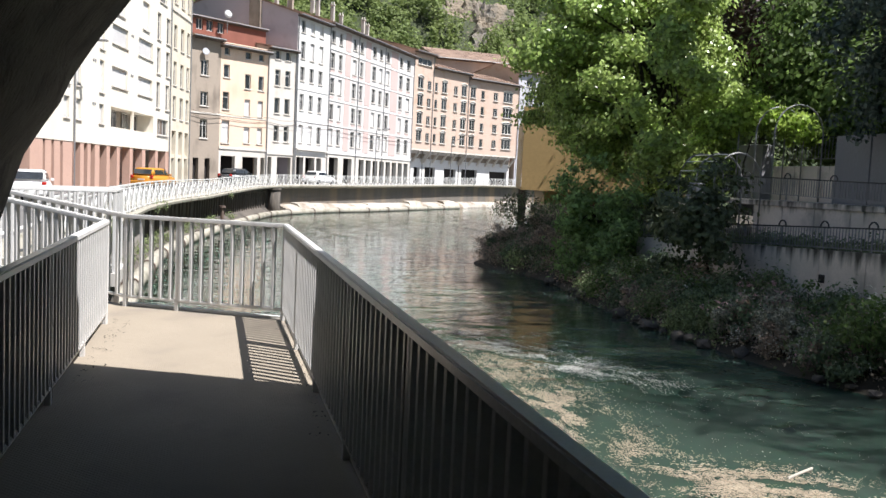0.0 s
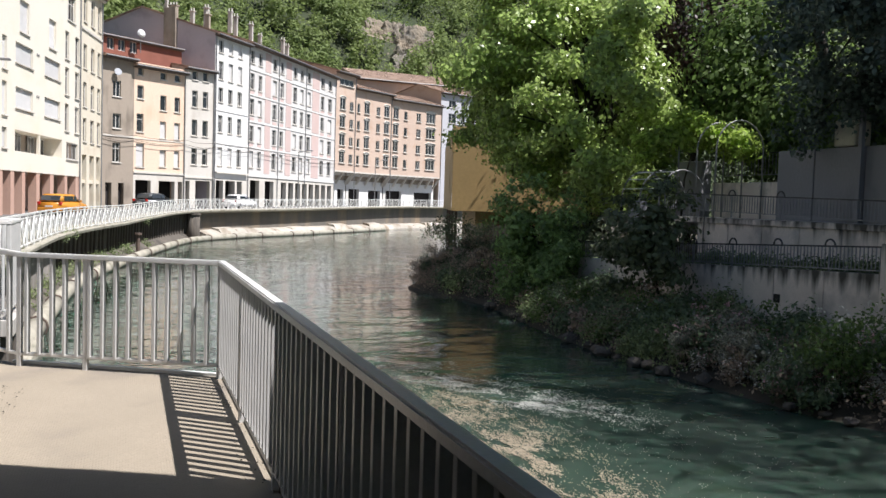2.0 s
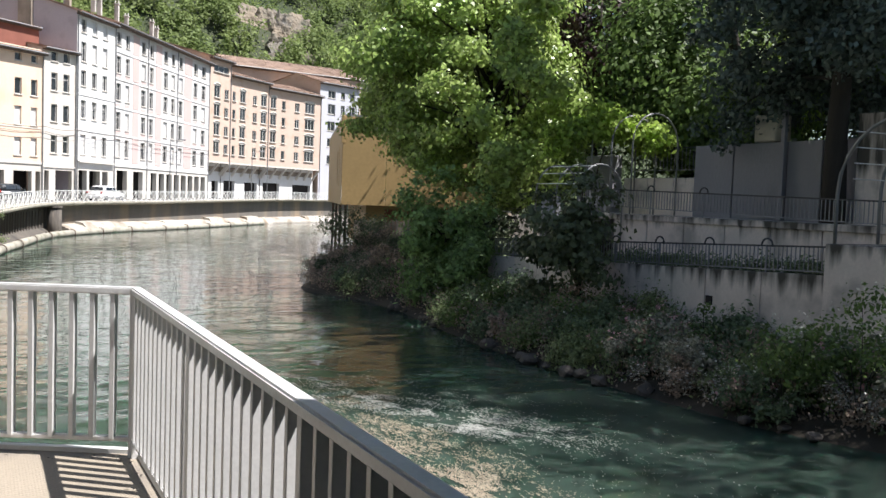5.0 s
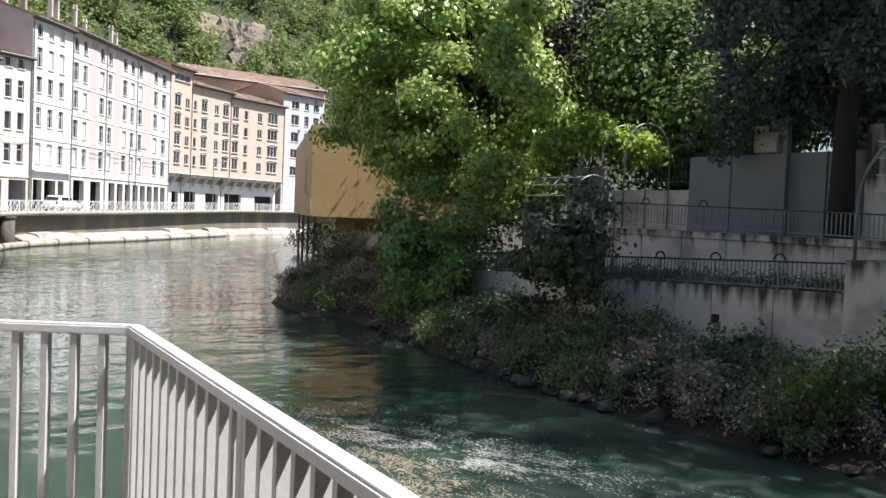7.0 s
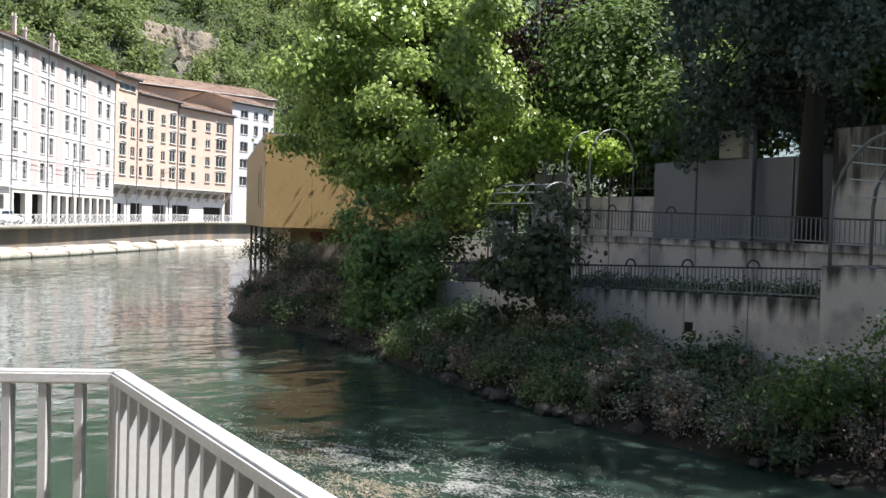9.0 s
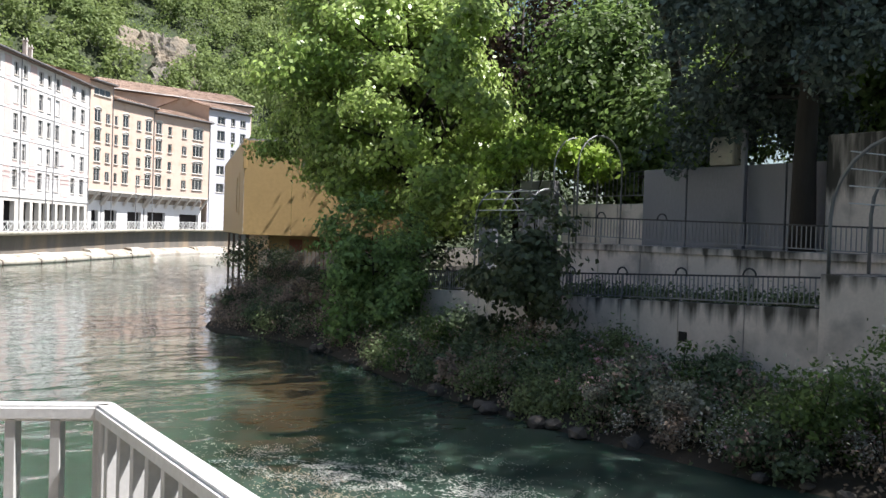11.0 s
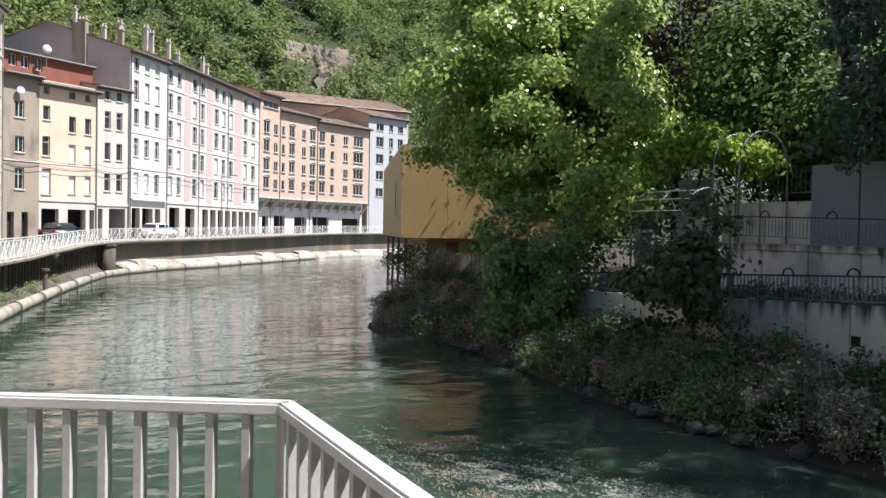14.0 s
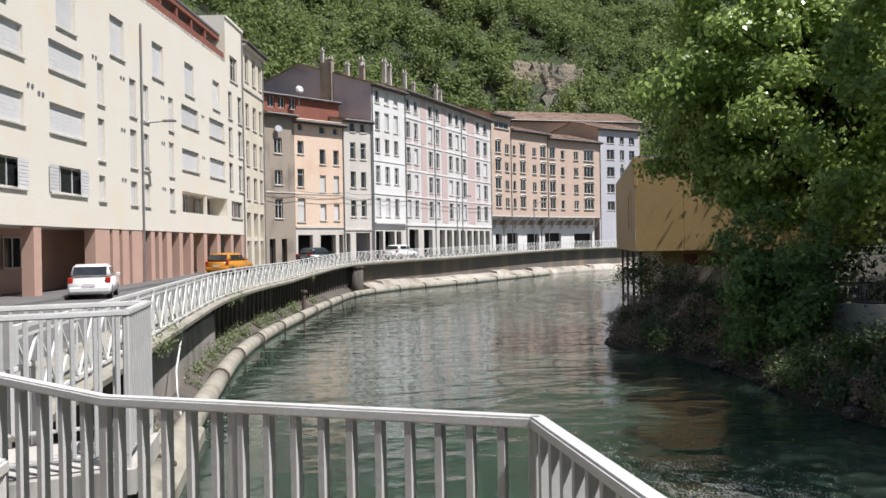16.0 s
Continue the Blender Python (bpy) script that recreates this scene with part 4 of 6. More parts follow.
wide = [(2.2, 5.7), (8.0, 11.55), (13.75, 17.25)]
for a, b in wide:
    holes += [(a, b, c, d, "blind") for c, d in ((9.9, 11.25), (7.05, 8.4))] + [(a, b, 4.35, 5.6, "glass")]
for a, b in ((31.2, 34.6), (37.1, 40.8)):
    holes += [(a, b, c, d, "blind") for c, d in ((9.88, 11.2), (6.95, 8.3))]
for a, b in ((6.6, 7.3), (18.7, 19.45), (22.75, 23.65), (24.75, 25.5), (28.8, 29.65)):
    holes += [(a, b, c, d, "blind") for c, d in ((9.15, 11.22), (6.28, 8.4), (4.22, 5.5))]
for a, b in ((3.0, 4.9), (8.3, 10.2), (14.5, 16.4), (20.3, 22.1), (26.2, 28.0), (31.95, 33.8), (38.05, 39.7)):
    holes.append((a, b, 12.0, 14.1, "blind"))
holes.append((31.1, 41.7, 4.12, 5.5, "loggia", 1.3))
holes.append((42.45, 45.6, 4.12, 5.42, "glass"))
for a, b in ((42.0, 43.05), (44.7, 45.85)):
    holes += [(a, b, c, d, "glass") for c, d in ((11.85, 14.0), (9.1, 11.2), (6.3, 8.4))]
front(h, 41.4, 2.8, 16.2, [k for k in holes if k[1] < 41.35] + [(31.1, 41.3, 4.12, 5.5, "loggia", 1.3)], M["cream"])
part("front_wall", grid_wall(Shape(), 41.4, L, 2.8, 19.5, [(42.6, 44.7, 14.95, 16.9)] + [k for k in holes if k[0] > 41.8]), M["cream"], h)
for k in holes:
    if k[4] == "loggia":
        part("loggia_back", Shape().quad((31.0, 1.3, 4.0), (41.5, 1.3, 4.0), (41.5, 1.3, 5.6), (31.0, 1.3, 5.6)), M["taupe"], h)
        for a in (32.2, 34.4, 37.2, 39.4):
            window(h, a, a + 1.5, 4.15, 5.45, "glass", 1.2, False)
        part("loggia_post", Shape().box(36.0, 36.25, 0.02, 0.2, 4.12, 5.5), M["cream"], h)
    else:
        window(h, *k[:5], 0.14, True)
window(h, 42.6, 44.7, 14.95, 16.9, "glass")
for a, b in wide:
    side_shutters(h, a + 0.7, b - 0.7, 4.35, 5.6)
# roof terrace: rust-red loggia frames over the eave
for i in range(13):
    a = 2.0 + i * 3.0
    part("terrace_post", Shape().box(a, a + 0.3, 0.5, 0.8, 16.2, 18.0), M["redwood"], h)
part("terrace_beam", Shape().box(0, 41.4, 0.45, 0.85, 17.75, 18.1), M["redwood"], h)
part("terrace_back", Shape().box(0, 41.4, 2.6, 2.8, 16.2, 18.1), M["redwood"], h, "rust red boarded terrace wall")
part("terrace_floor", Shape().box(0, 41.4, 0.0, 12, 16.0, 16.22), M["concrete"], h)
part("terrace_rail", Shape().box(0.0, 41.4, 0.1, 0.16, 16.2, 16.75), M["redwood"], h)
part("block_roof", Shape().box(0, 41.4, 0.4, 12, 18.1, 18.25), M["metal"], h)
part("block_roof", Shape().box(41.4, L, -0.1, 12, 19.5, 19.7), M["cream"], h)
part("inner_wall", Shape().quad((41.4, 0, 16.2), (41.4, 12, 16.2), (41.4, 12, 19.5), (41.4, 0, 19.5)), M["cream"], h)
shell(h, L, 12, -0.5, 16.2, M["cream"])
# pillared ground floor
gaps = [(3.0, 8.6), (9.4, 12.2), (12.85, 18.2), (19.9, 20.25), (21.1, 21.5), (22.4, 22.8), (24.75, 25.6), (26.2, 26.85), (27.4, 28.2), (29.05, 30.45), (31.1, 32.6), (33.2, 35.5), (36.2, 38.6), (39.4, 42.2), (42.9, 45.2)]
part("ground_floor", grid_wall(Shape(), 0, L, -0.6, 2.8, [(a, b, -0.5, 2.8) for a, b in gaps], 0.55, 0.03), M["pinkstone"], h, "rose-brown concrete ground floor with deep openings")
part("arcade_back", Shape().quad((0, 2.6, -0.6), (L, 2.6, -0.6), (L, 2.6, 2.85), (0, 2.6, 2.85)), M["pinkstone"], h)
part("arcade_soffit", Shape().quad((0, 0.05, 2.79), (L, 0.05, 2.79), (L, 2.6, 2.79), (0, 2.6, 2.79)), M["cream"], h)
for a in (10.2, 14.2):
    window(h, a, a + 1.6, 0.9, 2.4, "glass", 2.5, False)
downpipe(h, 24.3, -0.3, 14.6)
part("lamp_arm", Shape().tube([(24.3, -0.1, 8.9), (24.6, -1.3, 9.05)], 0.04, 6), M["metal"], h)
part("lamp_head", Shape().soft_box(24.4, 24.8, -1.9, -1.2, 9.0, 9.12, 0.03), M["metal"], h)
for i, (u, z) in enumerate(((18.2, 11.4), (21.6, 11.0), (27.6, 11.0), (21.6, 8.2), (27.6, 8.2), (21.6, 5.5), (27.6, 5.4), (11.9, 8.8), (12.8, 8.6), (35.4, 11.0), (35.4, 8.1))):
    for du in (0, 0.35):
        part("vent", Shape().tube([(u + du, -0.04, z), (u + du, 0.02, z)], 0.1, 10), M["metal"], h)
downpipe(h, 46.0, 0.0, 19.4)

# narrow cream house
h, L = house_at("town_house", (-4.5, 69.7), (-3.1, 76.2), "narrow pale yellow town house with tall openings at street level")
holes = []
for a, b in ((0.7, 1.75), (3.0, 4.15), (5.2, 6.2)):
    holes += [(a, b, c, d, "glass") for c, d in ((15.75, 18.0), (11.9, 13.9), (8.7, 10.75), (5.8, 7.75))]
    holes.append((a - 0.2, b + 0.1, -0.3, 4.7, "open", 0.8))
front(h, L, -0.6, 19.0, holes, M["cream2"])
for k in holes:
    if k[4] == "glass":
        window(h, *k[:5])
# Dark sheet painting the shade deep in the tall openings.
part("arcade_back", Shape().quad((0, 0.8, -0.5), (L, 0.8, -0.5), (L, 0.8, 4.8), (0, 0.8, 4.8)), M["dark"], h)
part("cross_beam", Shape().box(0.3, L - 0.1, 0.1, 0.4, 2.3, 2.6), M["cream2"], h)
part("cornice", Shape().soft_box(-0.1, L + 0.1, -0.35, 0.05, 18.5, 18.8, 0.04).box(-0.02, L, -0.1, 0.0, 15.0, 15.2), M["offwhite"], h)
shell(h, L, 11, -0.5, 19.0, M["cream2"], (5.5, 20.6, 19.0))
roof(h, L, 11, 19.0, (5.5, 20.6, 19.0))
downpipe(h, L - 0.15, 0, 18.5)

# taupe and apricot house with an attic
h, L = house_at("town_house", (-3.0, 76.3), (-0.33, 78.3), "taupe rendered corner house with pale window surrounds")
holes = [(1.05, 1.9, c, d, "glass") for c, d in ((10.4, 11.85), (7.5, 8.85), (4.4, 6.2))] + [(0.35, 1.0, 0.0, 2.5, "open", 0.5), (1.7, 2.3, 0.0, 2.5, "open", 0.5)]
front(h, L, -0.6, 14.1, holes, M["taupe"])
for k in holes:
    if k[4] == "glass":
        window(h, *k[:5])
# Dark box standing for the shade inside both doorways.
part("door_leaf", Shape().box(0.1, 2.6, 0.45, 0.55, 0, 2.6), M["dark"], h)
shell(h, L, 9, -0.5, 14.1, M["taupe"], (6, 15.2, 14.5))
roof(h, L, 9, 14.1, (6, 15.2, 14.5), over=0.6)
part("string_course", Shape().box(0, L, -0.06, 0, 6.75, 6.9), M["offwhite"], h)
part("wall_dish", Shape().tube([(1.3, -0.35, 12.6), (1.28, -0.42, 12.62)], 0.34, 14), M["iron"], h, "round grey satellite dish")

h, L = house_at("town_house", (-0.33, 78.3), (4.44, 81.6), "apricot rendered house with white shuttered windows and two garage openings")
holes = [(0.35, 1.05, 10.5, 11.75, "glass"), (0.3, 1.05, 7.4, 9.1, "glass"), (0.25, 1.15, 4.1, 6.3, "blind")]
for a, b in ((2.9, 3.6), (4.55, 5.2)):
    holes += [(a, b, 9.65, 11.1, "glass"), (a, b, 6.98, 8.6, "blind"), (a, b, 4.25, 5.85, "blind"), (a, b, 12.6, 13.3, "glass")]
holes.append((0.4, 1.0, 12.7, 13.4, "glass"))
front(h, L, 3.6, 13.9, holes, M["orange"])
for k in holes:
    window(h, *k[:5])
part("ground_floor", grid_wall(Shape(), 0, L, -0.6, 3.6, [(0.25, 1.95, -0.5, 2.85), (2.85, 4.7, -0.5, 2.85), (5.1, 5.6, -0.5, 2.85)], 0.5, 0.02), M["offwhite"], h)
# Dark sheet in place of the garage's shaded depth, as in later houses.
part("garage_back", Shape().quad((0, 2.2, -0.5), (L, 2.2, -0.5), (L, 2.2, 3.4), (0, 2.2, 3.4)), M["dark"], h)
part("string_course", Shape().box(0, L, -0.07, 0, 3.5, 3.68), M["offwhite"], h)
part("string_course", Shape().box(0, L, -0.04, 0, 6.7, 6.8), M["offwhite"], h)
shell(h, L, 9, -0.5, 13.7, M["orange"], (6, 15.0, 14.4))
roof(h, L, 9, 13.7, (6, 15.0, 14.4), over=0.6)
downpipe(h, L - 0.05, 0.3, 13.3)

h, L = house_at("attic_storey", (-3.4, 78.6), (4.2, 84.2), "rust red boarded attic storey set back over the eaves")
holes = [(0.8, 1.6, 15.0, 16.1, "glass"), (2.0, 2.8, 15.0, 16.1, "glass"), (3.3, 4.1, 15.0, 16.1, "glass")]
front(h, L, 13.0, 16.3, holes, M["redwood"])
for k in holes:
    window(h, *k[:5], 0.14, False)
shell(h, L, 6, 13.0, 16.3, M["redwood"], (5, 16.9, 16.6))
roof(h, L, 6, 16.3, (5, 16.9, 16.6), over=0.3)
d = thing("satellite_dish", "round white satellite dish on a roof mast", "dish", Matrix.Translation((0.2, 80.0, 16.2)))
part("mast", Shape().tube([(0, 0, -1.2), (0, 0, 0.6)], 0.04, 6), M["metal"], d)
s = Shape()
bm = bmesh.new()
bmesh.ops.create_cone(bm, cap_ends=True, segments=18, radius1=0.4, radius2=0.24, depth=0.14, matrix=Matrix.Translation((0.1, -0.15, 0.6)) @ Matrix.Rotation(radians(80), 4, "X") @ Matrix.Rotation(radians(25), 4, "Y"))
part("reflector", s.take(bm), M["dish"], d)

h, L = house_at("town_house", (4.44, 81.6), (7.45, 83.6), "slim off-white house between taller neighbours")
holes = []
for a, b in ((0.85, 1.5), (2.15, 2.8)):
    holes += [(a, b, c, d, "glass") for c, d in ((13.1, 14.0), (10.4, 12.05), (7.55, 9.15), (4.65, 6.3))]
front(h, L, 3.35, 14.4, holes, M["offwhite"])
for k in holes:
    window(h, *k[:5])
part("ground_floor", grid_wall(Shape(), 0, L, -0.6, 3.35, [(0.2, 0.7, -0.5, 3.0), (1.4, 3.2, -0.5, 3.05)], 0.5, 0.02), M["offwhite"], h)
part("garage_back", Shape().quad((0, 2.2, -0.5), (L, 2.2, -0.5), (L, 2.2, 3.4), (0, 2.2, 3.4)), M["dark"], h)
part("string_course", Shape().box(0, L, -0.07, 0, 3.28, 3.45), M["offwhite"], h)
shell(h, L, 9, -0.5, 14.3, M["offwhite"], (6, 15.4, 15.0))
roof(h, L, 9, 14.3, (6, 15.4, 15.0), over=0.5)
downpipe(h, L - 0.1, 0.3, 14.0)

# tall white house with a mauve gable
h, L = house_at("town_house", (7.45, 83.6), (11.5, 88.8), "tall white house with a bare mauve gable and brick chimneys")
holes = []
for a, b in ((0.7, 1.55), (2.55, 3.4), (4.4, 5.25)):
    holes += [(a, b, 16.4, 17.7, "blind" if a > 2 else "glass"), (a, b, 13.65, 15.5, "glass" if a < 2 else "blind"), (a, b, 11.3, 12.8, "glass"), (a, b, 8.2, 9.95, "glass"), (a, b, 4.75, 6.65, "blind" if a < 4 else "glass")]
front(h, L, 3.4, 18.3, holes, M["white"])
for k in holes:
    window(h, *k[:5])
part("ground_floor", grid_wall(Shape(), 0, L, -0.6, 3.4, [(0.5, 1.9, -0.5, 3.2), (2.3, 4.2, -0.5, 3.2), (4.6, 5.6, -0.5, 3.2)], 0.5, 0.02), M["offwhite"], h)
part("garage_back", Shape().quad((0, 2.2, -0.5), (L, 2.2, -0.5), (L, 2.2, 3.4), (0, 2.2, 3.4)), M["dark"], h)
part("balcony", Shape().box(0.1, L - 0.1, -0.35, 0.0, 3.95, 4.1), M["offwhite"], h)
part("string_course", Shape().box(0, L, -0.06, 0, 7.0, 7.15), M["white"], h)
part("string_course", Shape().box(0, L, -0.06, 0, 10.4, 10.5), M["white"], h)
shell(h, L, 14, -0.5, 18.3, M["white"], (9, 21.2, 19.6), M["mauve"])
roof(h, L, 14, 18.3, (9, 21.2, 19.6), over=0.5)
part("gable_flue", Shape().box(-0.35, 0.0, 4.6, 6.0, 12, 20.9), M["taupe"], h)
chimney(h, 0.2, 5.2, 19.6, 1.6, 0.8, 1.5, 3, "taupe")
chimney(h, 2.2, 7.5, 20.3, 2.6, 0.5, 0.6, 1)
chimney(h, 1.0, 1.6, 18.6, 1.7, 0.6, 0.8, 2, "taupe")
chimney(h, 4.4, 4.0, 19.3, 2.6, 0.7, 0.9, 2)
chimney(h, 6.2, 7.0, 20.4, 1.6, 0.6, 0.8, 2)
downpipe(h, 0.1, 0.3, 18.0)

# long rose and grey terrace
h, L = house_at("terrace_house", (11.5, 88.8), (26.2, 110.2), "six-storey pale grey terrace with rose panels between its windows")
cols = [(0.45, 1.4), (2.4, 3.3), (6.1, 7.15), (8.1, 9.05), (11.8, 12.9), (13.9, 14.9), (16.1, 17.2), (20.6, 21.8), (23.2, 24.5)]
rng = np.random.default_rng(5)
holes = []
for a, b in cols:
    for c, d in ((16.35, 17.75), (13.5, 15.25), (10.7, 12.45), (7.7, 9.5), (4.85, 6.7)):
        holes.append((a, b, c, d, "blind" if rng.random() < 0.25 else "glass"))
front(h, L, 3.9, 18.6, holes, M["pinkwhite"])
for k in holes:
    window(h, *k[:5])
for a, b in ((4.1, 5.5), (9.7, 11.2), (17.7, 20.0)):
    for c, d in ((15.9, 18.0), (13.05, 15.55), (10.15, 12.75), (7.2, 9.8), (4.3, 6.95)):
        part("rose_panel", Shape().soft_box(a, b, -0.035, 0.02, c, d, 0.01), M["pink"], h)
for a, b in ((0.45, 1.4), (2.4, 3.3), (6.1, 7.15), (8.1, 9.05), (20.6, 21.8), (23.2, 24.5)):
    for z in (12.8, 9.85, 7.0):
        part("rose_panel", Shape().soft_box(a, b, -0.025, 0.02, z, z + 0.55, 0.01), M["pink"], h)
part("string_course", Shape().box(0, L, -0.08, 0, 3.85, 4.1), M["white"], h)
part("string_course", Shape().box(0, L, -0.07, 0, 7.0, 7.15), M["white"], h)
part("string_course", Shape().box(0, L, -0.07, 0, 9.85, 10.0), M["white"], h)
part("string_course", Shape().box(0, L, -0.07, 0, 12.8, 12.95), M["white"], h)
part("string_course", Shape().box(0, L, -0.07, 0, 15.6, 15.8), M["white"], h)
gaps = [(0.8, 3.1), (4.5, 6.8)] + [(8.8 + i * 2.1, 10.3 + i * 2.1) for i in range(8)]
part("ground_floor", grid_wall(Shape(), 0, L, -0.6, 3.9, [(a, b, -0.5, 3.45) for a, b in gaps], 0.5, 0.02), M["offwhite"], h)
# Dark sheet for the shade behind the street arcade.
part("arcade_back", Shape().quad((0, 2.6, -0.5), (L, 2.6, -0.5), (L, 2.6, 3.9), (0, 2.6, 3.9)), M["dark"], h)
shell(h, L, 12, -0.5, 18.6, M["pinkwhite"], (7, 20.6, 19.4))
roof(h, L, 12, 18.6, (7, 20.6, 19.4), over=0.6)
for u, y, hh in ((1.2, 3.0, 2.4), (3.4, 3.5, 2.2), (6.2, 3.0, 2.0), (12.5, 5, 1.4), (17.0, 4.0, 2.0), (20.5, 5, 1.6)):
    chimney(h, u, y, 18.9 + y * 0.28, hh, 0.55, 0.8, 2)
for u in (0.1, 7.6, 15.6, L - 0.2):
    downpipe(h, u, 0.6, 18.3)

# curved peach brick building on brackets
curve = [((26.2, 110.2), (30.0, 113.8)), ((30.0, 113.8), (37.0, 119.0)), ((37.0, 119.0), (47.3, 124.7))]
specs = [
    (19.6, [(1.1, 2.5, True), (3.6, 4.6, False)], (17.7, 18.6)),
    (17.9, [(0.35, 1.0, False), (2.0, 3.2, True), (4.9, 5.8, False), (6.8, 8.1, True)], None),
    (17.4, [(0.35, 1.5, True), (2.75, 3.5, False), (5.6, 6.6, False), (7.9, 10.1, True)], None),
]
for (a0, a1), (top, cs, attic) in zip(curve, specs):
    h, L = house_at("apartment_block", a0, a1, "curved peach brick apartment block on brackets over the street")
    holes = []
    for a, b, big in cs:
        for z in (14.3, 11.8, 9.25, 6.8):
            holes.append((a, b, z, z + (1.6 if big else 1.3), "glass"))
    if attic:
        holes.append((0.9, 4.6, attic[0], attic[1], "glass"))
    front(h, L, 5.7, top, holes, M["peach"])
    for k in holes:
        window(h, *k[:5], 0.07)
    for a, b, big in cs:
        if big:
            for z in (15.9, 13.4, 10.85, 8.4):
                s = Shape()
                m = [Vector(((a + b) / 2 + (b - a) * 0.56 * math.cos(t), -0.03, z + 0.28 * math.sin(t))) for t in np.linspace(0, math.pi, 9)]
                s.tube(m, 0.09, 6)
                wa = part("window_arch", s, M["offwhite"], h)
                fan = Shape()
                for p0, p1 in zip(m, m[1:]):
                    fan.quad(((a + b) / 2, -0.015, z - 0.02), (p0.x, -0.015, p0.z), (p1.x, -0.015, p1.z), ((a + b) / 2, -0.015, z - 0.01))
                part("arch_panel", fan, M["frame"], wa)
    part("soffit", Shape().box(0, L, -0.02, 1.6, 5.5, 5.7), M["offwhite"], h)
    part("ground_floor", grid_wall(Shape(), 0, L, 0.2, 5.6, [(0.6, L * 0.35, 0.3, 3.2), (L * 0.6, L - 0.5, 0.3, 3.1)], 0.5, 1.5), M["white"], h)
    part("garage_back", Shape().quad((0, 2.2, 0.2), (L, 2.2, 0.2), (L, 2.2, 3.6), (0, 2.2, 3.6)), M["dark"], h)
    part("upper_band", Shape().quad((0, 1.48, 4.4), (L, 1.48, 4.4), (L, 1.48, 5.1), (0, 1.48, 5.1)), M["taupe"], h)
    k = int(L / 1.9)
    for i in range(k + 1):
        x = 0.2 + (L - 0.4) * i / k
        part("bracket", Shape().bar((x, 0.1, 5.55), (x, 1.5, 3.9), 0.22, 0.3), M["offwhite"], h)
    shell(h, L, 11, 5.5, top, M["peach"], (6.5, top + 1.7, top + 0.5))
    roof(h, L, 11, top, (6.5, top + 1.7, top + 0.5), over=0.6)
    downpipe(h, L - 0.15, 1, top - 0.3)

h, L = house_at("town_house", (47.5, 126.0), (55.7, 129.3), "bluish white house with pale window frames")
holes = []
for a, b in ((1.75, 3.35), (4.6, 5.5), (6.6, 7.8)):
    for c, d in ((17.5, 18.7), (14.9, 16.5), (12.2, 13.7), (9.6, 11.0), (6.8, 8.2)):
        holes.append((a, b, c, d, "glass"))
front(h, L, 0.2, 19.9, holes, M["bluewhite"])
for k in holes:
    window(h, *k[:5])
shell(h, L, 12, 0.2, 19.9, M["bluewhite"], (6, 21.6, 20.4), M["peach"])
roof(h, L, 12, 19.9, (6, 21.6, 20.4), over=0.5)

# larger peach house behind
h, L = house_at("town_house", (36.0, 137.0), (60.0, 139.0), "large peach house with a low clay tile roof behind the terrace")
holes = [(10, 11, 20.3, 21.3, "glass")]
front(h, L, 3, 22.8, holes, M["peach"])
window(h, *holes[0])
shell(h, L, 16, 3, 22.8, M["peach"], (8, 25.3, 22.8))
roof(h, L, 16, 22.8, (8, 25.3, 22.8), over=0.8)

# ochre hall on stilts over the far bank
h, L = house_at("riverside_hall", (24.3, 60.5), (17.2, 39.9), "ochre panelled hall raised on stilts above the bank")
s = grid_wall(Shape(), 0, L, 1.15, 6.1, [(L - 6.0, L - 5.2, 2.4, 4.4), (L - 3.6, L - 3.1, 2.2, 4.6)], 0.2)
part("front_wall", s, M["ochre"], h)
for a, b, c, d in ((L - 6.0, L - 5.2, 2.4, 4.4), (L - 3.6, L - 3.1, 2.2, 4.6)):
    window(h, a, b, c, d, "glass", 0.14, False)
for i in range(4):
    part("panel", Shape().soft_box(L - 0.05, L + 0.02, 2.5 * i + 0.01, 2.5 * i + 2.49, 1.15, 6.1, 0.006), M["ochre"], h)
part("corner_trim", Shape().soft_box(L - 0.12, L + 0.06, -0.06, 0.14, 4.6, 6.15, 0.02), M["ochre"], h)
part("hall_floor", Shape().quad((0, 0, 1.15), (0, 10, 1.15), (L, 10, 1.15), (L, 0, 1.15)), M["ochre"], h)
part("hall_roof", Shape().box(0, L, 0, 10, 6.1, 6.2), M["metal"], h)
part("hall_back", Shape().quad((0, 10, 1.15), (L, 10, 1.15), (L, 10, 6.1), (0, 10, 6.1)), M["ochre"], h)
part("lower_wall", Shape().box(3, L - 1.2, 1.5, 9, -1.5, 1.15), M["ochre"], h)
for y in (2.6, 4.0, 6.5):
    part("lower_window", Shape().box(L - 1.2, L - 1.17, y, y + 0.7, -0.6, 0.95), M["redwood"], h)
for x in np.linspace(3.0, L - 0.6, 4):
    part("stilt", Shape().tube([(x, 0.3, -3.0), (x, 0.3, 1.15)], 0.08, 8), M["eave"], h)
fence = thing("timber_fence", "weathered pale timber fence below the ochre hall", "fence", Matrix.Translation((16.6, 36.5, -0.9)) @ Matrix.Rotation(radians(-30), 4, "Z"))
for i in range(30):
    part("board", Shape().box(i * 0.2, i * 0.2 + 0.17, 0, 0.03, 0, 1.3 + 0.06 * ((i * 7) % 3)), M["taupe"], fence)
for z in (0.3, 1.0):
    part("rail", Shape().box(0, 6, 0.03, 0.08, z, z + 0.09), M["taupe"], fence)

# ---- terraces of the opposite bank ----
WX = 13.6
bank_run = list(BANK)
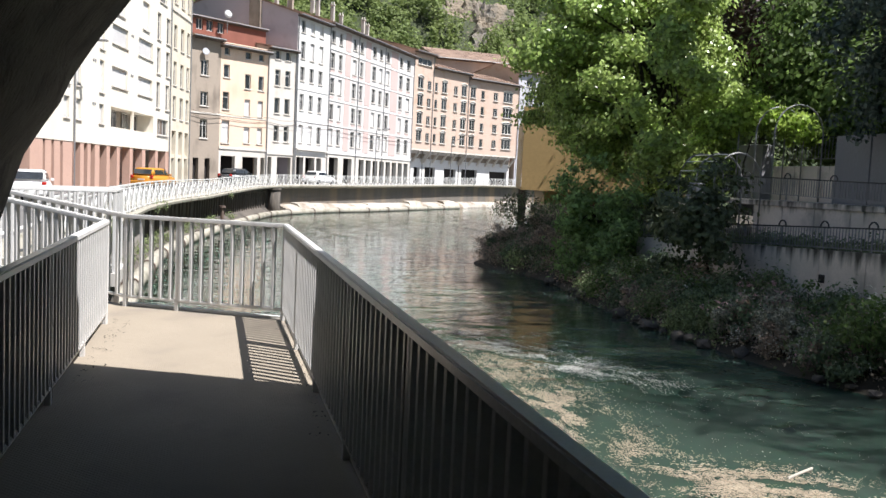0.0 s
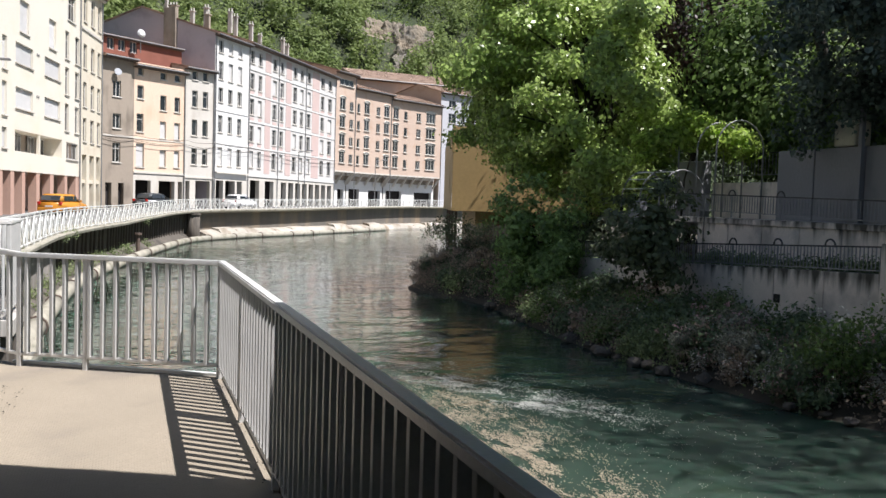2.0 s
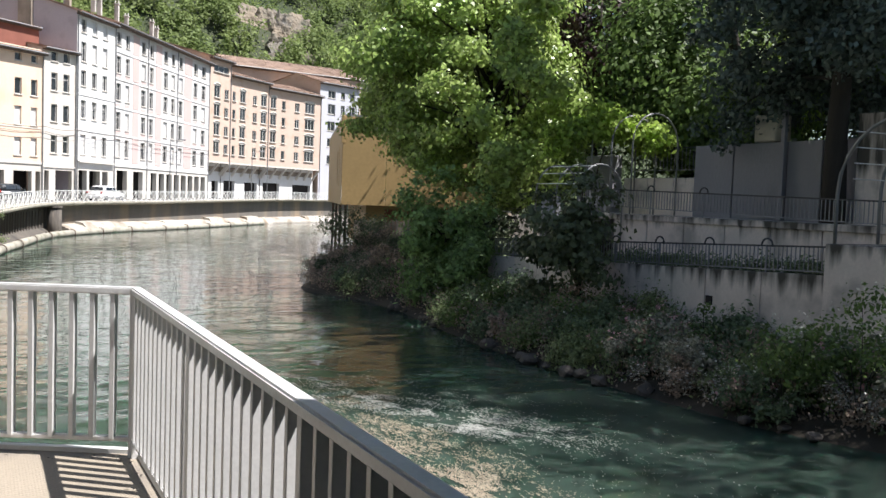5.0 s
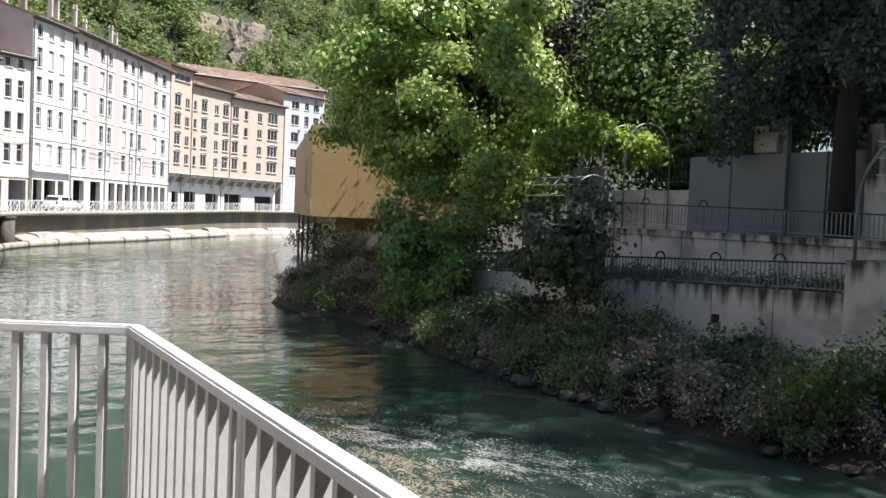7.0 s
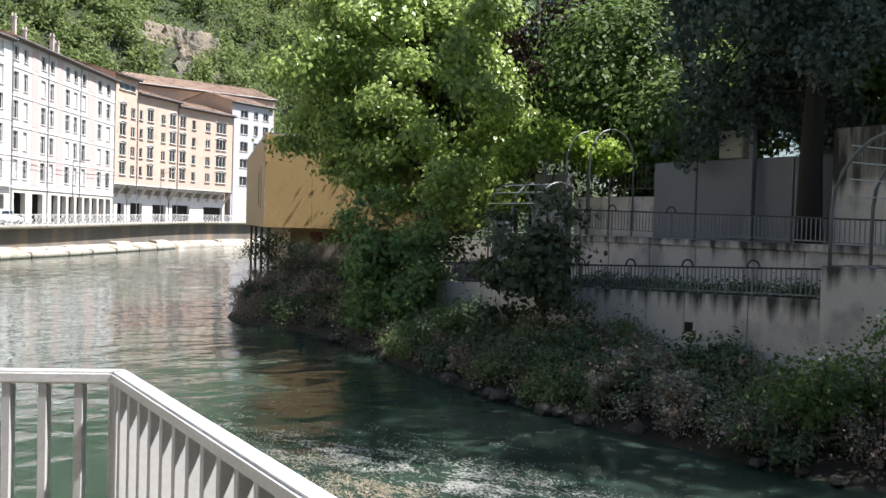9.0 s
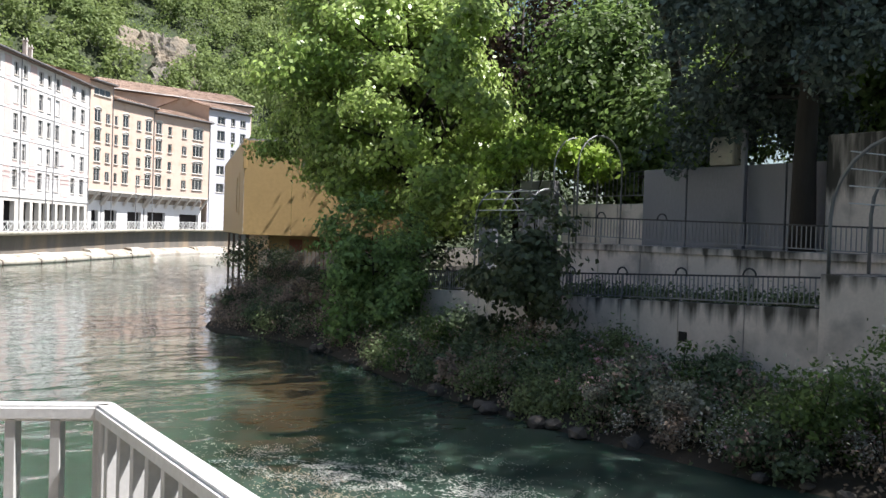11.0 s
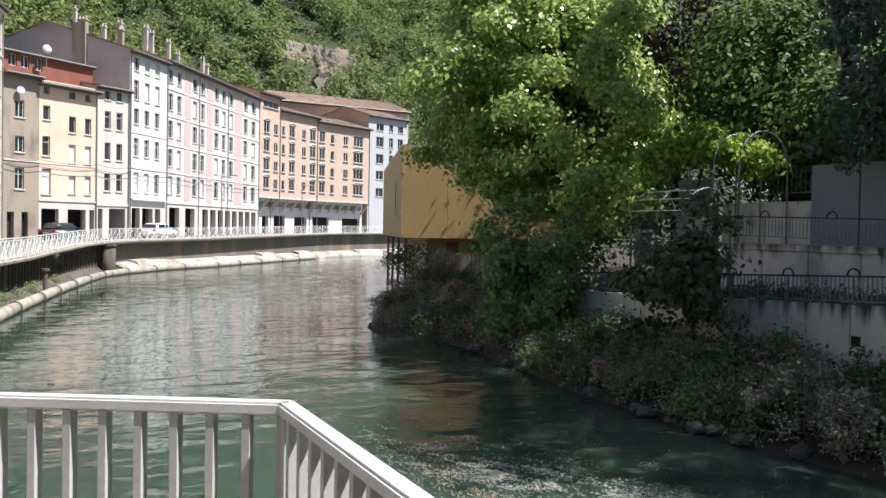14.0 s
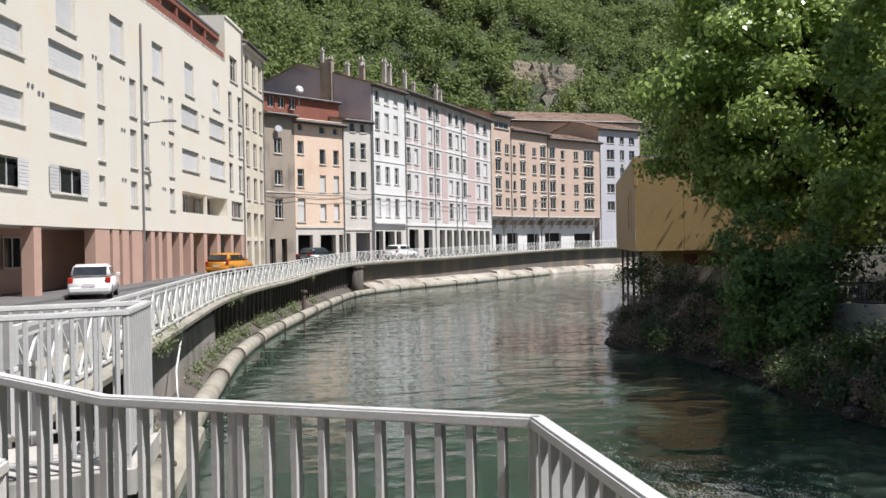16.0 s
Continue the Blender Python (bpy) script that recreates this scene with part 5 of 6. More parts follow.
structure("bank", sweep(bank_run, [(-0.6, -3.0), (0.0, -2.02), (0.5, -1.78), (1.6, -1.45), (3.1, -1.25), (5.0, -0.8), (30, -0.3), (120, 4)]), M["soil"], "steep overgrown river bank of dark soil")


def top_of(y):
    return 0.33 - 0.043 * (y - 8.0)


s = Shape()
ys = [5.7 + 1.55 * i for i in range(9)]
for a, b in zip(ys, ys[1:]):
    k = len(s.v)
    for y in (a + 0.012, b - 0.012):
        s.v += [Vector((x, y, z)) for x, z in ((WX, -2.2), (WX, top_of(y)), (WX + 0.3, top_of(y)), (WX + 0.3, -2.2))]
    s.f += [tuple(k + i for i in q) for q in ((0, 4, 5, 1), (1, 5, 6, 2), (2, 6, 7, 3), (0, 1, 2, 3), (7, 6, 5, 4))]
s.box(WX + 0.03, WX + 0.28, 5.7, 18, -2.2, -0.2)
structure("terrace_wall_lower", s, M["streaked"], "pale concrete retaining wall with dark water stains")
s = Shape().soft_box(13.5, 17.2, -16, 5.7, -2.4, 1.05, 0.02)
structure("terrace_block", s, M["streaked_block"], "high concrete retaining block beside the terraces")
# Solid dark block on the wall, coloured as the drain's inner shade.
s = Shape().soft_box(WX - 0.02, WX + 0.02, 8.56, 8.76, -0.5, -0.3, 0.004)
structure("drain_hole", s, M["dark"], "flat dark square that paints the shade of a drain opening")
s = Shape()
s.v = [Vector(p) for p in ((WX + 0.2, 5.7, 0.3), (15.6, 5.7, 0.3), (15.6, 20, -0.3), (WX + 0.2, 20, -0.3))]
s.f = [(0, 1, 2, 3)]
structure("terrace_walk", s, M["concrete"], "sloping terrace walk behind the lower wall")
s = Shape()
UX = 15.5
for i in range(7):
    y0 = 4.5 + 1.4 * i
    s.soft_box(UX, UX + 0.3, y0 + 0.01, y0 + 1.39, -0.4, 1.28, 0.012)
s.soft_box(UX - 0.06, UX + 0.4, 4.4, 16.3, 1.24, 1.4, 0.02)
structure("terrace_wall_upper", s, M["streaked_up"], "upper concrete retaining wall with a coping")
structure("terrace_upper_walk", Shape().quad((UX + 0.3, 3, 1.4), (18.5, 3, 1.4), (18.5, 26, 1.4), (UX + 0.3, 26, 1.4)), M["concrete"], "upper terrace floor")
s = Shape()
for i in range(3):
    s.soft_box(17.9, 18.15, 13.35 + 1.15 * i, 14.48 + 1.15 * i, 1.3, 2.55, 0.012)
structure("white_panel_wall", s, M["streaked_top"], "white painted concrete panels with dark streaks")
s = Shape()
edges = [13.05, 11.6, 9.85, 8.8, 7.7]
for a, b in zip(edges, edges[1:]):
    s.soft_box(17.3, 17.55, b + 0.02, a - 0.02, 1.3, 3.42, 0.012)
structure("grey_panel_wall", s, M["greywall"], "tall grey rendered panel wall")
s = Shape().soft_box(17.0, 17.4, -8, 7.68, 1.2, 3.95, 0.03)
structure("end_wall", s, M["streaked_top"], "high weathered concrete wall")
s = Shape().soft_box(17.05, 17.17, 9.75, 9.87, 1.4, 5.2, 0.01).soft_box(16.85, 17.35, 9.55, 10.05, 5.2, 5.32, 0.02)
structure("wall_pole", s, M["greywall"], "square grey lamp pole by the panel wall")
structure("garden_ground", Shape().quad((17.5, -20, 3.3), (70, -20, 5), (70, 60, 5), (17.5, 13.4, 3.3)), M["soil"], "shaded garden ground above the terraces")
structure("garden_lower_ground", Shape().quad((18.1, 13.4, 2.4), (60, 13.4, 3.2), (60, 60, 3.2), (18.1, 26, 1.2)), M["soil"], "shaded garden ground by the pergola")
s = Shape().soft_box(17.6, 18.0, 17.0, 18.4, 0.8, 3.3, 0.02).soft_box(14.5, 14.9, 16.1, 16.6, -0.4, 1.85, 0.02)
structure("gate_pillars", s, M["greywall"], "square grey rendered gate pillars")

thin_mesh = {}


def hoop_rail(label, x, y0, y1, z_of, height, gap=0.105, hoop_gap=1.6, first=1.5):
    """A dark iron terrace railing with thin bars and hoops that rise over its top bar."""
    ob = thing("terrace_railing", label, "railing", group="terrace railings")
    a, b = Vector((x, y0, z_of(y0))), Vector((x, y1, z_of(y1)))
    up = Vector((0, 0, height))
    part("top_rail", Shape().bar(a + up, b + up, 0.04, 0.035), M["iron_top"], ob)
    part("bottom_rail", Shape().bar(a + Vector((0, 0, 0.06)), b + Vector((0, 0, 0.06)), 0.03, 0.025), M["iron"], ob)
    y = y0 + 0.05
    key = round(height, 2)
    if key not in thin_mesh:
        thin_mesh[key] = Shape().box(-0.009, 0.009, -0.009, 0.009, 0.06, height).mesh("bar", M["iron"])
    while y < y1:
        part("bar", thin_mesh[key], None, ob, at=Matrix.Translation((x, y, z_of(y))))
        y += gap
    y = y0 + first
    while y < y1:
        z = z_of(y)
        pts = [(x, y - 0.14, z + height - 0.02)] + [(x, y - 0.14 * math.cos(t), z + height + 0.01 + 0.14 * math.sin(t)) for t in np.linspace(0, math.pi, 9)] + [(x, y + 0.14, z + height - 0.02)]
        part("post", Shape().tube([(x, y, z - 0.1), (x, y, z + height)], 0.022, 6), M["iron"], ob)
        part("hoop", Shape().tube(pts, 0.02, 6), M["iron_top"], ob, smooth=True)
        y += hoop_gap
    return ob


hoop_rail("dark iron railing with rounded hoops on the lower terrace wall", WX + 0.12, 5.75, 17.9, top_of, 0.55)
hoop_rail("dark iron railing with rounded hoops on the upper terrace wall", UX + 0.15, 4.6, 16.2, lambda y: 1.4 + 0.022 * (y - 7), 0.54, first=6.4, hoop_gap=1.97)
hoop_rail("plain dark iron railing above the white panels", 18.3, 13.4, 16.6, lambda y: 2.75, 0.75, gap=0.16, first=9)

# steel hoops of the pergolas
trellis = thing("pergola", "bare white steel pergola hoops on the terrace", "pergola", group="pergolas")


def hoop(owner, x0, y0, x1, y1, z0, z1, r=0.026):
    a, b = Vector((x0, y0, 0)), Vector((x1, y1, 0))
    w = (b - a).length / 2
    pts = [a + Vector((0, 0, z0))] + [a.lerp(b, 0.5 - 0.5 * math.cos(t)) + Vector((0, 0, z1 - w + w * math.sin(t))) for t in np.linspace(0, math.pi, 13)] + [b + Vector((0, 0, z0))]
    part("hoop", Shape().tube(pts, r, 8), M["dullsteel"], owner, smooth=True)


for i in range(3):
    hoop(trellis, 13.68, 15.7 - 1.0 * i, 15.42, 15.9 - 1.0 * i, -0.05, 2.78)
for z in (2.2, 2.5, 2.72):
    part("purlin", Shape().tube([(13.68 + 0.87 * (1 - math.sqrt(max(0, 1 - ((z - 1.91) / 0.87) ** 2))), 15.75, z), (13.68 + 0.87 * (1 - math.sqrt(max(0, 1 - ((z - 1.91) / 0.87) ** 2))), 13.65, z)], 0.014, 6), M["white_rail"], trellis)
upper = thing("pergola", "vine-grown steel pergola hoops on the upper terrace", "pergola", group="pergolas")
for i in range(3):
    hoop(upper, 16.0, 16.1 - 0.94 * i, 17.8, 16.15 - 0.94 * i, 1.4, 4.4, 0.026)
rightp = thing("pergola", "tall white steel pergola hoops with wires over the block", "pergola", group="pergolas")
for i in range(3):
    hoop(rightp, 13.8 + 1.1 * i, 5.72 - 0.15 * i, 13.6 + 1.1 * i, 2.9, 1.0, 3.45, 0.035)
for z in (2.3, 2.6, 2.9, 3.2):
    part("wire", Shape().tube([(13.8, 5.4, z), (16.2, 5.1, z)], 0.012, 5), M["white_rail"], rightp)
box = thing("notice_box", "plain tan box hanging among the branches", "box", Matrix.Translation((17.6, 10.6, 3.45)))
part("panel", Shape().soft_box(-0.3, 0.3, -0.35, 0.35, 0, 0.7, 0.03), M["cream2"], box)

# ---- hill behind the town ----
foot = dense([(-62, -60), (-48, 20), (-34, 70), (-12, 112), (22, 140), (62, 158), (110, 168), (200, 175)], 9.0)


def hill_z(k, p):
    q = Vector((p.x, p.y, 0)) * 0.02
    return -2 + k * 0.62 + min(k, 60) * 0.25 + noise.noise(q + Vector((k * 0.02, 0, 0))) * min(k * 0.25, 14)


steps = [0, 4, 9, 15, 22, 30, 40, 52, 66, 82, 100, 125, 150, 180, 220]
s = Shape()
for p, r in zip(foot, sides_of(foot)):
    for k in steps:
        q = p - r * k
        s.v.append(Vector((q.x, q.y, hill_z(k, q))))
n = len(steps)
s.f = [(i * n + j, (i + 1) * n + j, (i + 1) * n + j + 1, i * n + j + 1) for i in range(len(foot) - 1) for j in range(n - 1)]
structure("hill", s, M["forest_floor"], "steep wooded hillside behind the town", True)

# bare cliff on the hill
rng = np.random.default_rng(11)
s = Shape()
bm = bmesh.new()
bmesh.ops.create_icosphere(bm, subdivisions=5, radius=1)
for v in bm.verts:
    d = v.co.copy()
    v.co = Vector((d.x * 12.5, d.y * 6, d.z * 13.5))
    v.co += d * (noise.noise(v.co * 0.12) * 4.5 + abs(noise.noise(v.co * Vector((0.5, 0.5, 0.15)))) * 5.5 + noise.noise(v.co * 1.1) * 0.5)
bmesh.ops.transform(bm, matrix=Matrix.Translation((65.4, 213.5, 36.5)) @ Matrix.Rotation(radians(-18), 4, "Z") @ Matrix.Rotation(radians(-35), 4, "X"), verts=bm.verts)
structure("cliff", s.take(bm), M["cliff"], "bare grey and ochre cliff in the wooded hill")

# woods on the hill
pts, spreads, hearts = [], [], []
foot_r = sides_of(foot)
for _ in range(3600):
    i = int(rng.integers(12, len(foot) - 8))
    t = rng.random()
    k = 3 + rng.random() ** 1.15 * 160
    q = foot[i].lerp(foot[i + 1], t) - foot_r[i] * k
    z = hill_z(k, q)
    if (Vector((q.x, q.y)) - Vector((64.5, 213))).length < 10:
        continue
    size = rng.uniform(2.4, 5.2)
    c = np.array((q.x, q.y, z + size * 0.9))
    for _ in range(7):
        d = rng.normal(0, 1, 3)
        d /= np.linalg.norm(d)
        pts.append(c + d * size * np.array((0.75, 0.75, 0.95)) * rng.uniform(0.4, 1.0))
        spreads.append(size * 0.24)
        hearts.append(tuple(c - np.array((0, 0, size * 0.5))))
tagged(new("hill_woods", leaves("hill_woods", pts, np.array(spreads), 600000, 0.9, M["hill_leaf"], rng, face=0.6, heart=hearts)), "dense green broadleaf woods on the hillside", "woods", kind="stuff")

# ---- trees and plants of the bank ----
tree("tree", "large broadleaf tree with fresh green leaves leaning over the river", (17.0, 23.2, -0.5), (16.6, 23.5, 6.8), (4.9, 4.9, 4.6), 0.26, 250, 115000, 0.19, M["leaf"], 3, 0.4, hollow=0.5, limbs=18, lump=0.7, skirt=1.06, face=0.7, flat=0.15, squash=0.6)
tree("shrub", "tall fresh green shrub growing up the river bank", (12.8, 19.2, -1.2), (12.5, 19.1, 0.75), (1.35, 1.4, 1.9), 0.06, 44, 6500, 0.15, M["leaf_fresh"], 7, 0.24, "shrub", lump=1.6, hollow=0.25, squash=0.7)
tree("shrub", "spreading green shrub low on the river bank", (13.0, 18.2, -1.4), (12.6, 17.9, -0.55), (1.15, 1.3, 0.8), 0.05, 34, 4200, 0.14, M["leaf_fresh"], 9, 0.22, "shrub", lump=1.2, hollow=0.25, squash=0.6)
tree("shrub", "dark shrub under the large tree", (14.9, 20.6, -0.9), (14.8, 20.6, 0.3), (1.4, 1.4, 1.2), 0.06, 40, 5200, 0.15, M["leaf_deep"], 10, 0.28, "shrub", lump=1.0, hollow=0.25, squash=0.7)
tree("tree", "small dark leafy tree in front of the terrace wall", (12.7, 12.0, -1.3), (12.25, 12.3, 0.75), (1.15, 1.25, 1.2), 0.06, 38, 4600, 0.16, M["leaf_deep"], 8, 0.24, lump=1.2, hollow=0.25, flat=0.3, squash=0.5)
# Crowns centred above z 13.5 are out of view and shade water and bank.
DARK = (
    ((24, 31, 1.5), (24, 31, 8), (4.6, 4.6, 6.5), "leaf_dark"), ((30, 25, 2), (30, 25, 10), (5, 5, 8), "leaf_dark"), ((27.5, 19, 2.5), (27.5, 19, 10), (4.4, 4.4, 6.4), "leaf_dark"),
    ((36, 19, 3), (36, 19, 13), (6.5, 6.5, 10), "leaf_mid"), ((29.5, 12, 3.3), (29.5, 12, 10.2), (3.8, 3.8, 5.6), "leaf_dark"), ((32, 9, 3.5), (32, 9, 12), (6, 6, 8), "leaf_dark"),
    ((25, 6, 3.3), (25, 6, 11), (4.2, 4.2, 6), "leaf_dark"), ((33, -2, 3.5), (33, -2, 11), (6, 6, 8), "leaf_dark"), ((31, 36, 0), (31, 36, 8), (5, 5, 7), "leaf_mid"), ((40, 32, 3), (40, 32, 12), (7, 7, 10), "leaf_mid"), ((23.5, -1, 3.3), (23.5, -1, 15), (4.2, 4.2, 8), "leaf_dark"), ((20.2, 3.0, 3.3), (18.5, 3.4, 15.8), (4.5, 4.5, 6.3), "leaf_dark"), ((20.8, -4.6, 3.3), (20.2, -4.6, 15.2), (4.6, 4.6, 7.8), "leaf_dark"), ((22.6, 8.0, 3.3), (22.4, 7.8, 11.2), (3.6, 3.6, 4.4), "leaf_dark"), ((25.5, 11.3, 3.3), (25.5, 11.3, 6.2), (2.6, 2.6, 3.0), "leaf_dark"),
    # The crown at z 13.8 is unseen, added to shade the bank shrub.
    ((22.0, 18.2, 2.2), (21.6, 18.0, 6.3), (2.8, 2.8, 3.2), "leaf_dark"), ((20.6, 15.2, 2.4), (17.7, 13.2, 13.8), (2.6, 2.6, 2.4), "leaf_dark"), ((20.8, 15.0, 2.4), (20.8, 15.0, 4.3), (1.5, 2.2, 1.5), "leaf_dark"),
)
for i, (b, c, rr, k) in enumerate(DARK):
    tree("tree", "tall garden tree behind the terraces; the high unseen crowns add shade", b, c, rr, 0.24, 130, 24000 if c[2] == 15.8 else 14000 if c[2] > 13.6 else 18000, 0.215, M[k], 20 + i, 0.6, limbs=9)
tree("tree", "copper-leaved tree behind the pergola", (23.2, 25.0, 1.6), (23.2, 25.0, 9.6), (2.8, 2.8, 4.4), 0.18, 110, 11000, 0.22, M["leaf_purple"], 41, 0.45)
tree("shrub", "sunlit green shrub seen through the garden", (24.8, 16.6, 3.3), (24.8, 16.6, 6.0), (1.7, 1.9, 1.7), 0.05, 70, 5500, 0.18, M["leaf_vine"], 42, 0.3, "shrub")

# cedar
cedar = thing("cedar_tree", "old cedar with a thick dark trunk and drooping grey-green branches", "tree", Matrix.Translation((16.75, 8.02, 1.4)))
part("trunk", Shape().tube([(0, 0, -0.3), (0.02, 0.03, 2), (0.05, -0.05, 5), (0, 0, 19)], 0.3, 12, 0.12), M["bark"], cedar, smooth=True)
rng = np.random.default_rng(77)
tips, sp = [], []
limb = Shape()
for i in range(80):
    z = rng.uniform(3.2, 16.5)
    ang = rng.uniform(0, 2 * math.pi)
    reach = rng.uniform(1.9, 3.9) * (1 - (z - 3) / 26)
    e = Vector((math.cos(ang) * reach, math.sin(ang) * reach, z - rng.uniform(0.3, 1.4)))
    m = Vector((math.cos(ang) * reach * 0.5, math.sin(ang) * reach * 0.5, z + 0.2))
    limb.tube([(0, 0, z), m, e], 0.06, 5, 0.015)
    for t in np.linspace(0.3, 1, 9):
        q = m.lerp(e, t) if t > 0.5 else Vector((0, 0, z)).lerp(m, t * 2)
        for _ in range(3):
            w = q + Vector((rng.normal() * 0.3, rng.normal() * 0.3, -abs(rng.normal()) * 0.35))
            tips.append(tuple(w))
            sp.append(0.16)
tagged(part("branchwork", limb, M["bark"], cedar), kind="stuff")
part("crown", leaves("crown", tips, np.array(sp), 70000, 0.15, M["needle"], rng), None, cedar)

# vine over the upper pergola
rng = np.random.default_rng(50)
vine = thing("climbing_vine", "bright sunlit vine spread over the pergola", "vine", Matrix.Translation((16.4, 16.4, 1.4)))
part("stem", Shape().tube([(0, 0, -0.2), (0.1, 0.05, 1.2), (0.3, -0.2, 2.5)], 0.04, 6, 0.02), M["bark"], vine)
pts = np.zeros((90, 3))
along, across = rng.uniform(-1.75, 1.75, 90), rng.uniform(-0.8, 0.8, 90)
pts[:, 0], pts[:, 1] = 0.3 + 0.82 * along + 0.57 * across, -0.2 - 0.57 * along + 0.82 * across
pts[:, 2] = 2.75 + rng.normal(0, 0.22, 90) - 0.28 * np.abs(along) ** 1.5
part("leaves", leaves("leaves", pts, 0.2, 6500, 0.18, M["leaf_vine"], rng, 0.0, squash=0.6), None, vine)

# bank plants
kinds = ("leaf_mid", "leaf_dark", "leaf_brown", "leaf_dark", "leaf_brown", "leaf_mid")
labels = {"leaf_grey": "pale grey-green weedy shrub on the river bank", "leaf_deep": "deep green shrub hanging over the water", "leaf_mid": "green weedy shrub on the river bank", "leaf_dark": "dark green shrub on the river bank", "leaf_brown": "reddish brown weedy shrub on the river bank"}
rng = np.random.default_rng(60)
runs = [(p, r) for p, r in zip(BANK, sides_of(BANK)) if -3 < p.y < 36]
for i in range(175):
    p, r = runs[int(rng.integers(0, len(runs)))]
    off = rng.uniform(0.45, 3.2) if p.y < 20 else rng.uniform(0.7, 4.6)
    q = p + r * off + Vector((rng.normal() * 0.2, rng.normal() * 0.3, 0))
    z = float(np.interp(off, (0, 0.5, 1.6, 3.1, 5), (-2.0, -1.78, -1.45, -1.25, -0.8)))
    if p.y < 19 and q.x > 13.3:
        q.x = 13.2
    size = min(0.85, 0.2 + 0.16 * rng.exponential() + rng.uniform(0, 0.16)) * (1.6 if p.y > 21 else 1.0)
    if p.y < 18 and off > 1.2:
        size *= 0.7 if off > 2.0 else 0.85
    if p.y > 21 and off > 1.8:
        size *= 0.6
    if 12 < p.y < 19 and off > 2.2:
        continue
    kind = kinds[int(rng.integers(0, len(kinds)))]
    if p.y < 9 and rng.random() < 0.5:
        kind = "leaf_grey"
    if p.y > 22:
        kind = "leaf_brown" if rng.random() < 0.3 else "leaf_deep"
    ob = thing("shrub", labels[kind], "shrub", Matrix.Translation((q.x, q.y, z)), group="bank shrubs")
    tall = rng.uniform(0.7, 1.45)
    cp = crown_points(rng, (0, 0, size * 0.7 * tall), (size, size, size * 0.95 * tall), 15, 0.2, 0.7)
    leaf_size = float(rng.choice((0.06, 0.08, 0.1)))
    thick = 2.4 if p.y > 21 else 1.0
    part("foliage", leaves("foliage", cp, size * 0.22, int((700 + size * 1100) * thick * (0.075 / leaf_size) ** 1.4), leaf_size, M[kind], rng, 0.3, squash=0.65), None, ob)
    st = Shape()
    for e in cp[:6]:
        st.tube([(0, 0, -0.15), (e[0] * 0.4, e[1] * 0.4, e[2] * 0.6), tuple(e)], 0.014, 4, 0.005)
    part("twig_frame", st, M["bark"], ob)
    if rng.random() < 0.75 and p.y < 11:
        part("blossom", leaves("blossom", cp[:6] + np.array((0, 0, size * 0.35)), 0.1, 60, 0.06, M["petal" if rng.random() < 0.6 else "petal_white"], rng), None, ob, "pale blossom")
low, dry, pale = [], [], []
for i in range(len(runs) - 1):
    for _ in range(75):
        off, t = rng.uniform(0.3, 4.0), rng.random()
        p, r = runs[i][0].lerp(runs[i + 1][0], t), runs[i][1].lerp(runs[i + 1][1], t)
        q = p + r * off
        z = float(np.interp(off, (-0.2, 0, 0.5, 1.6, 3.1, 5), (-2.0, -1.92, -1.68, -1.34, -1.14, -0.7)))
        if q.x < 13.4 or p.y > 19:
            mix_ = noise.noise(Vector((q.x * 0.8, q.y * 0.8, 5)))
            if p.y > 17:
                mix_ = mix_ * 0.5 - 0.05
            (low if mix_ > 0.1 else dry if mix_ > -0.3 else pale).append((q.x, q.y, z + 0.05 + max(0, noise.noise(Vector((q.x * 1.4, q.y * 1.4, 9)))) * 0.7))
for pts, count, size, kind, label, cat in (
    (low, 55000, 0.1, "leaf_mid", "low green weeds covering the bank", "weeds"),
    (dry, 60000, 0.07, "leaf_brown", "tangled dry undergrowth covering the bank", "undergrowth"),
    (pale, 30000, 0.08, "leaf_pale", "pale green creeping weeds on the bank", "weeds"),
):
    tagged(new("ground_cover", leaves("ground_cover", pts, 0.2, count, size, M[kind], rng)), label, cat, kind="stuff")
pts = [(13.95 + rng.uniform(-0.1, 0.35), y, 0.33 - 0.043 * (y - 8.0) + rng.uniform(0.0, 0.3) * (0.6 + noise.noise(Vector((y * 0.9, 1, 4))))) for y in rng.uniform(5.9, 15.5, 240)]
tagged(new("terrace_planting", leaves("terrace_planting", pts, 0.1, 7000, 0.075, M["leaf_mid"], rng)), "low blue-green planting behind the lower terrace railing", "plants", kind="stuff")
# small white flowers by the water and round pink flower heads above them
pts = [(q[0], q[1], q[2] + 0.12) for q in low + dry + pale if q[1] < 9 and q[2] < -1.35 and noise.noise(Vector((q[0] * 1.3, q[1] * 1.3, 2))) > 0.0]
tagged(new("white_flowers", leaves("white_flowers", pts, 0.12, 6500, 0.045, M["petal_white"], rng, 0.6)), "tiny white flowers scattered by the water", "flowers", kind="stuff")
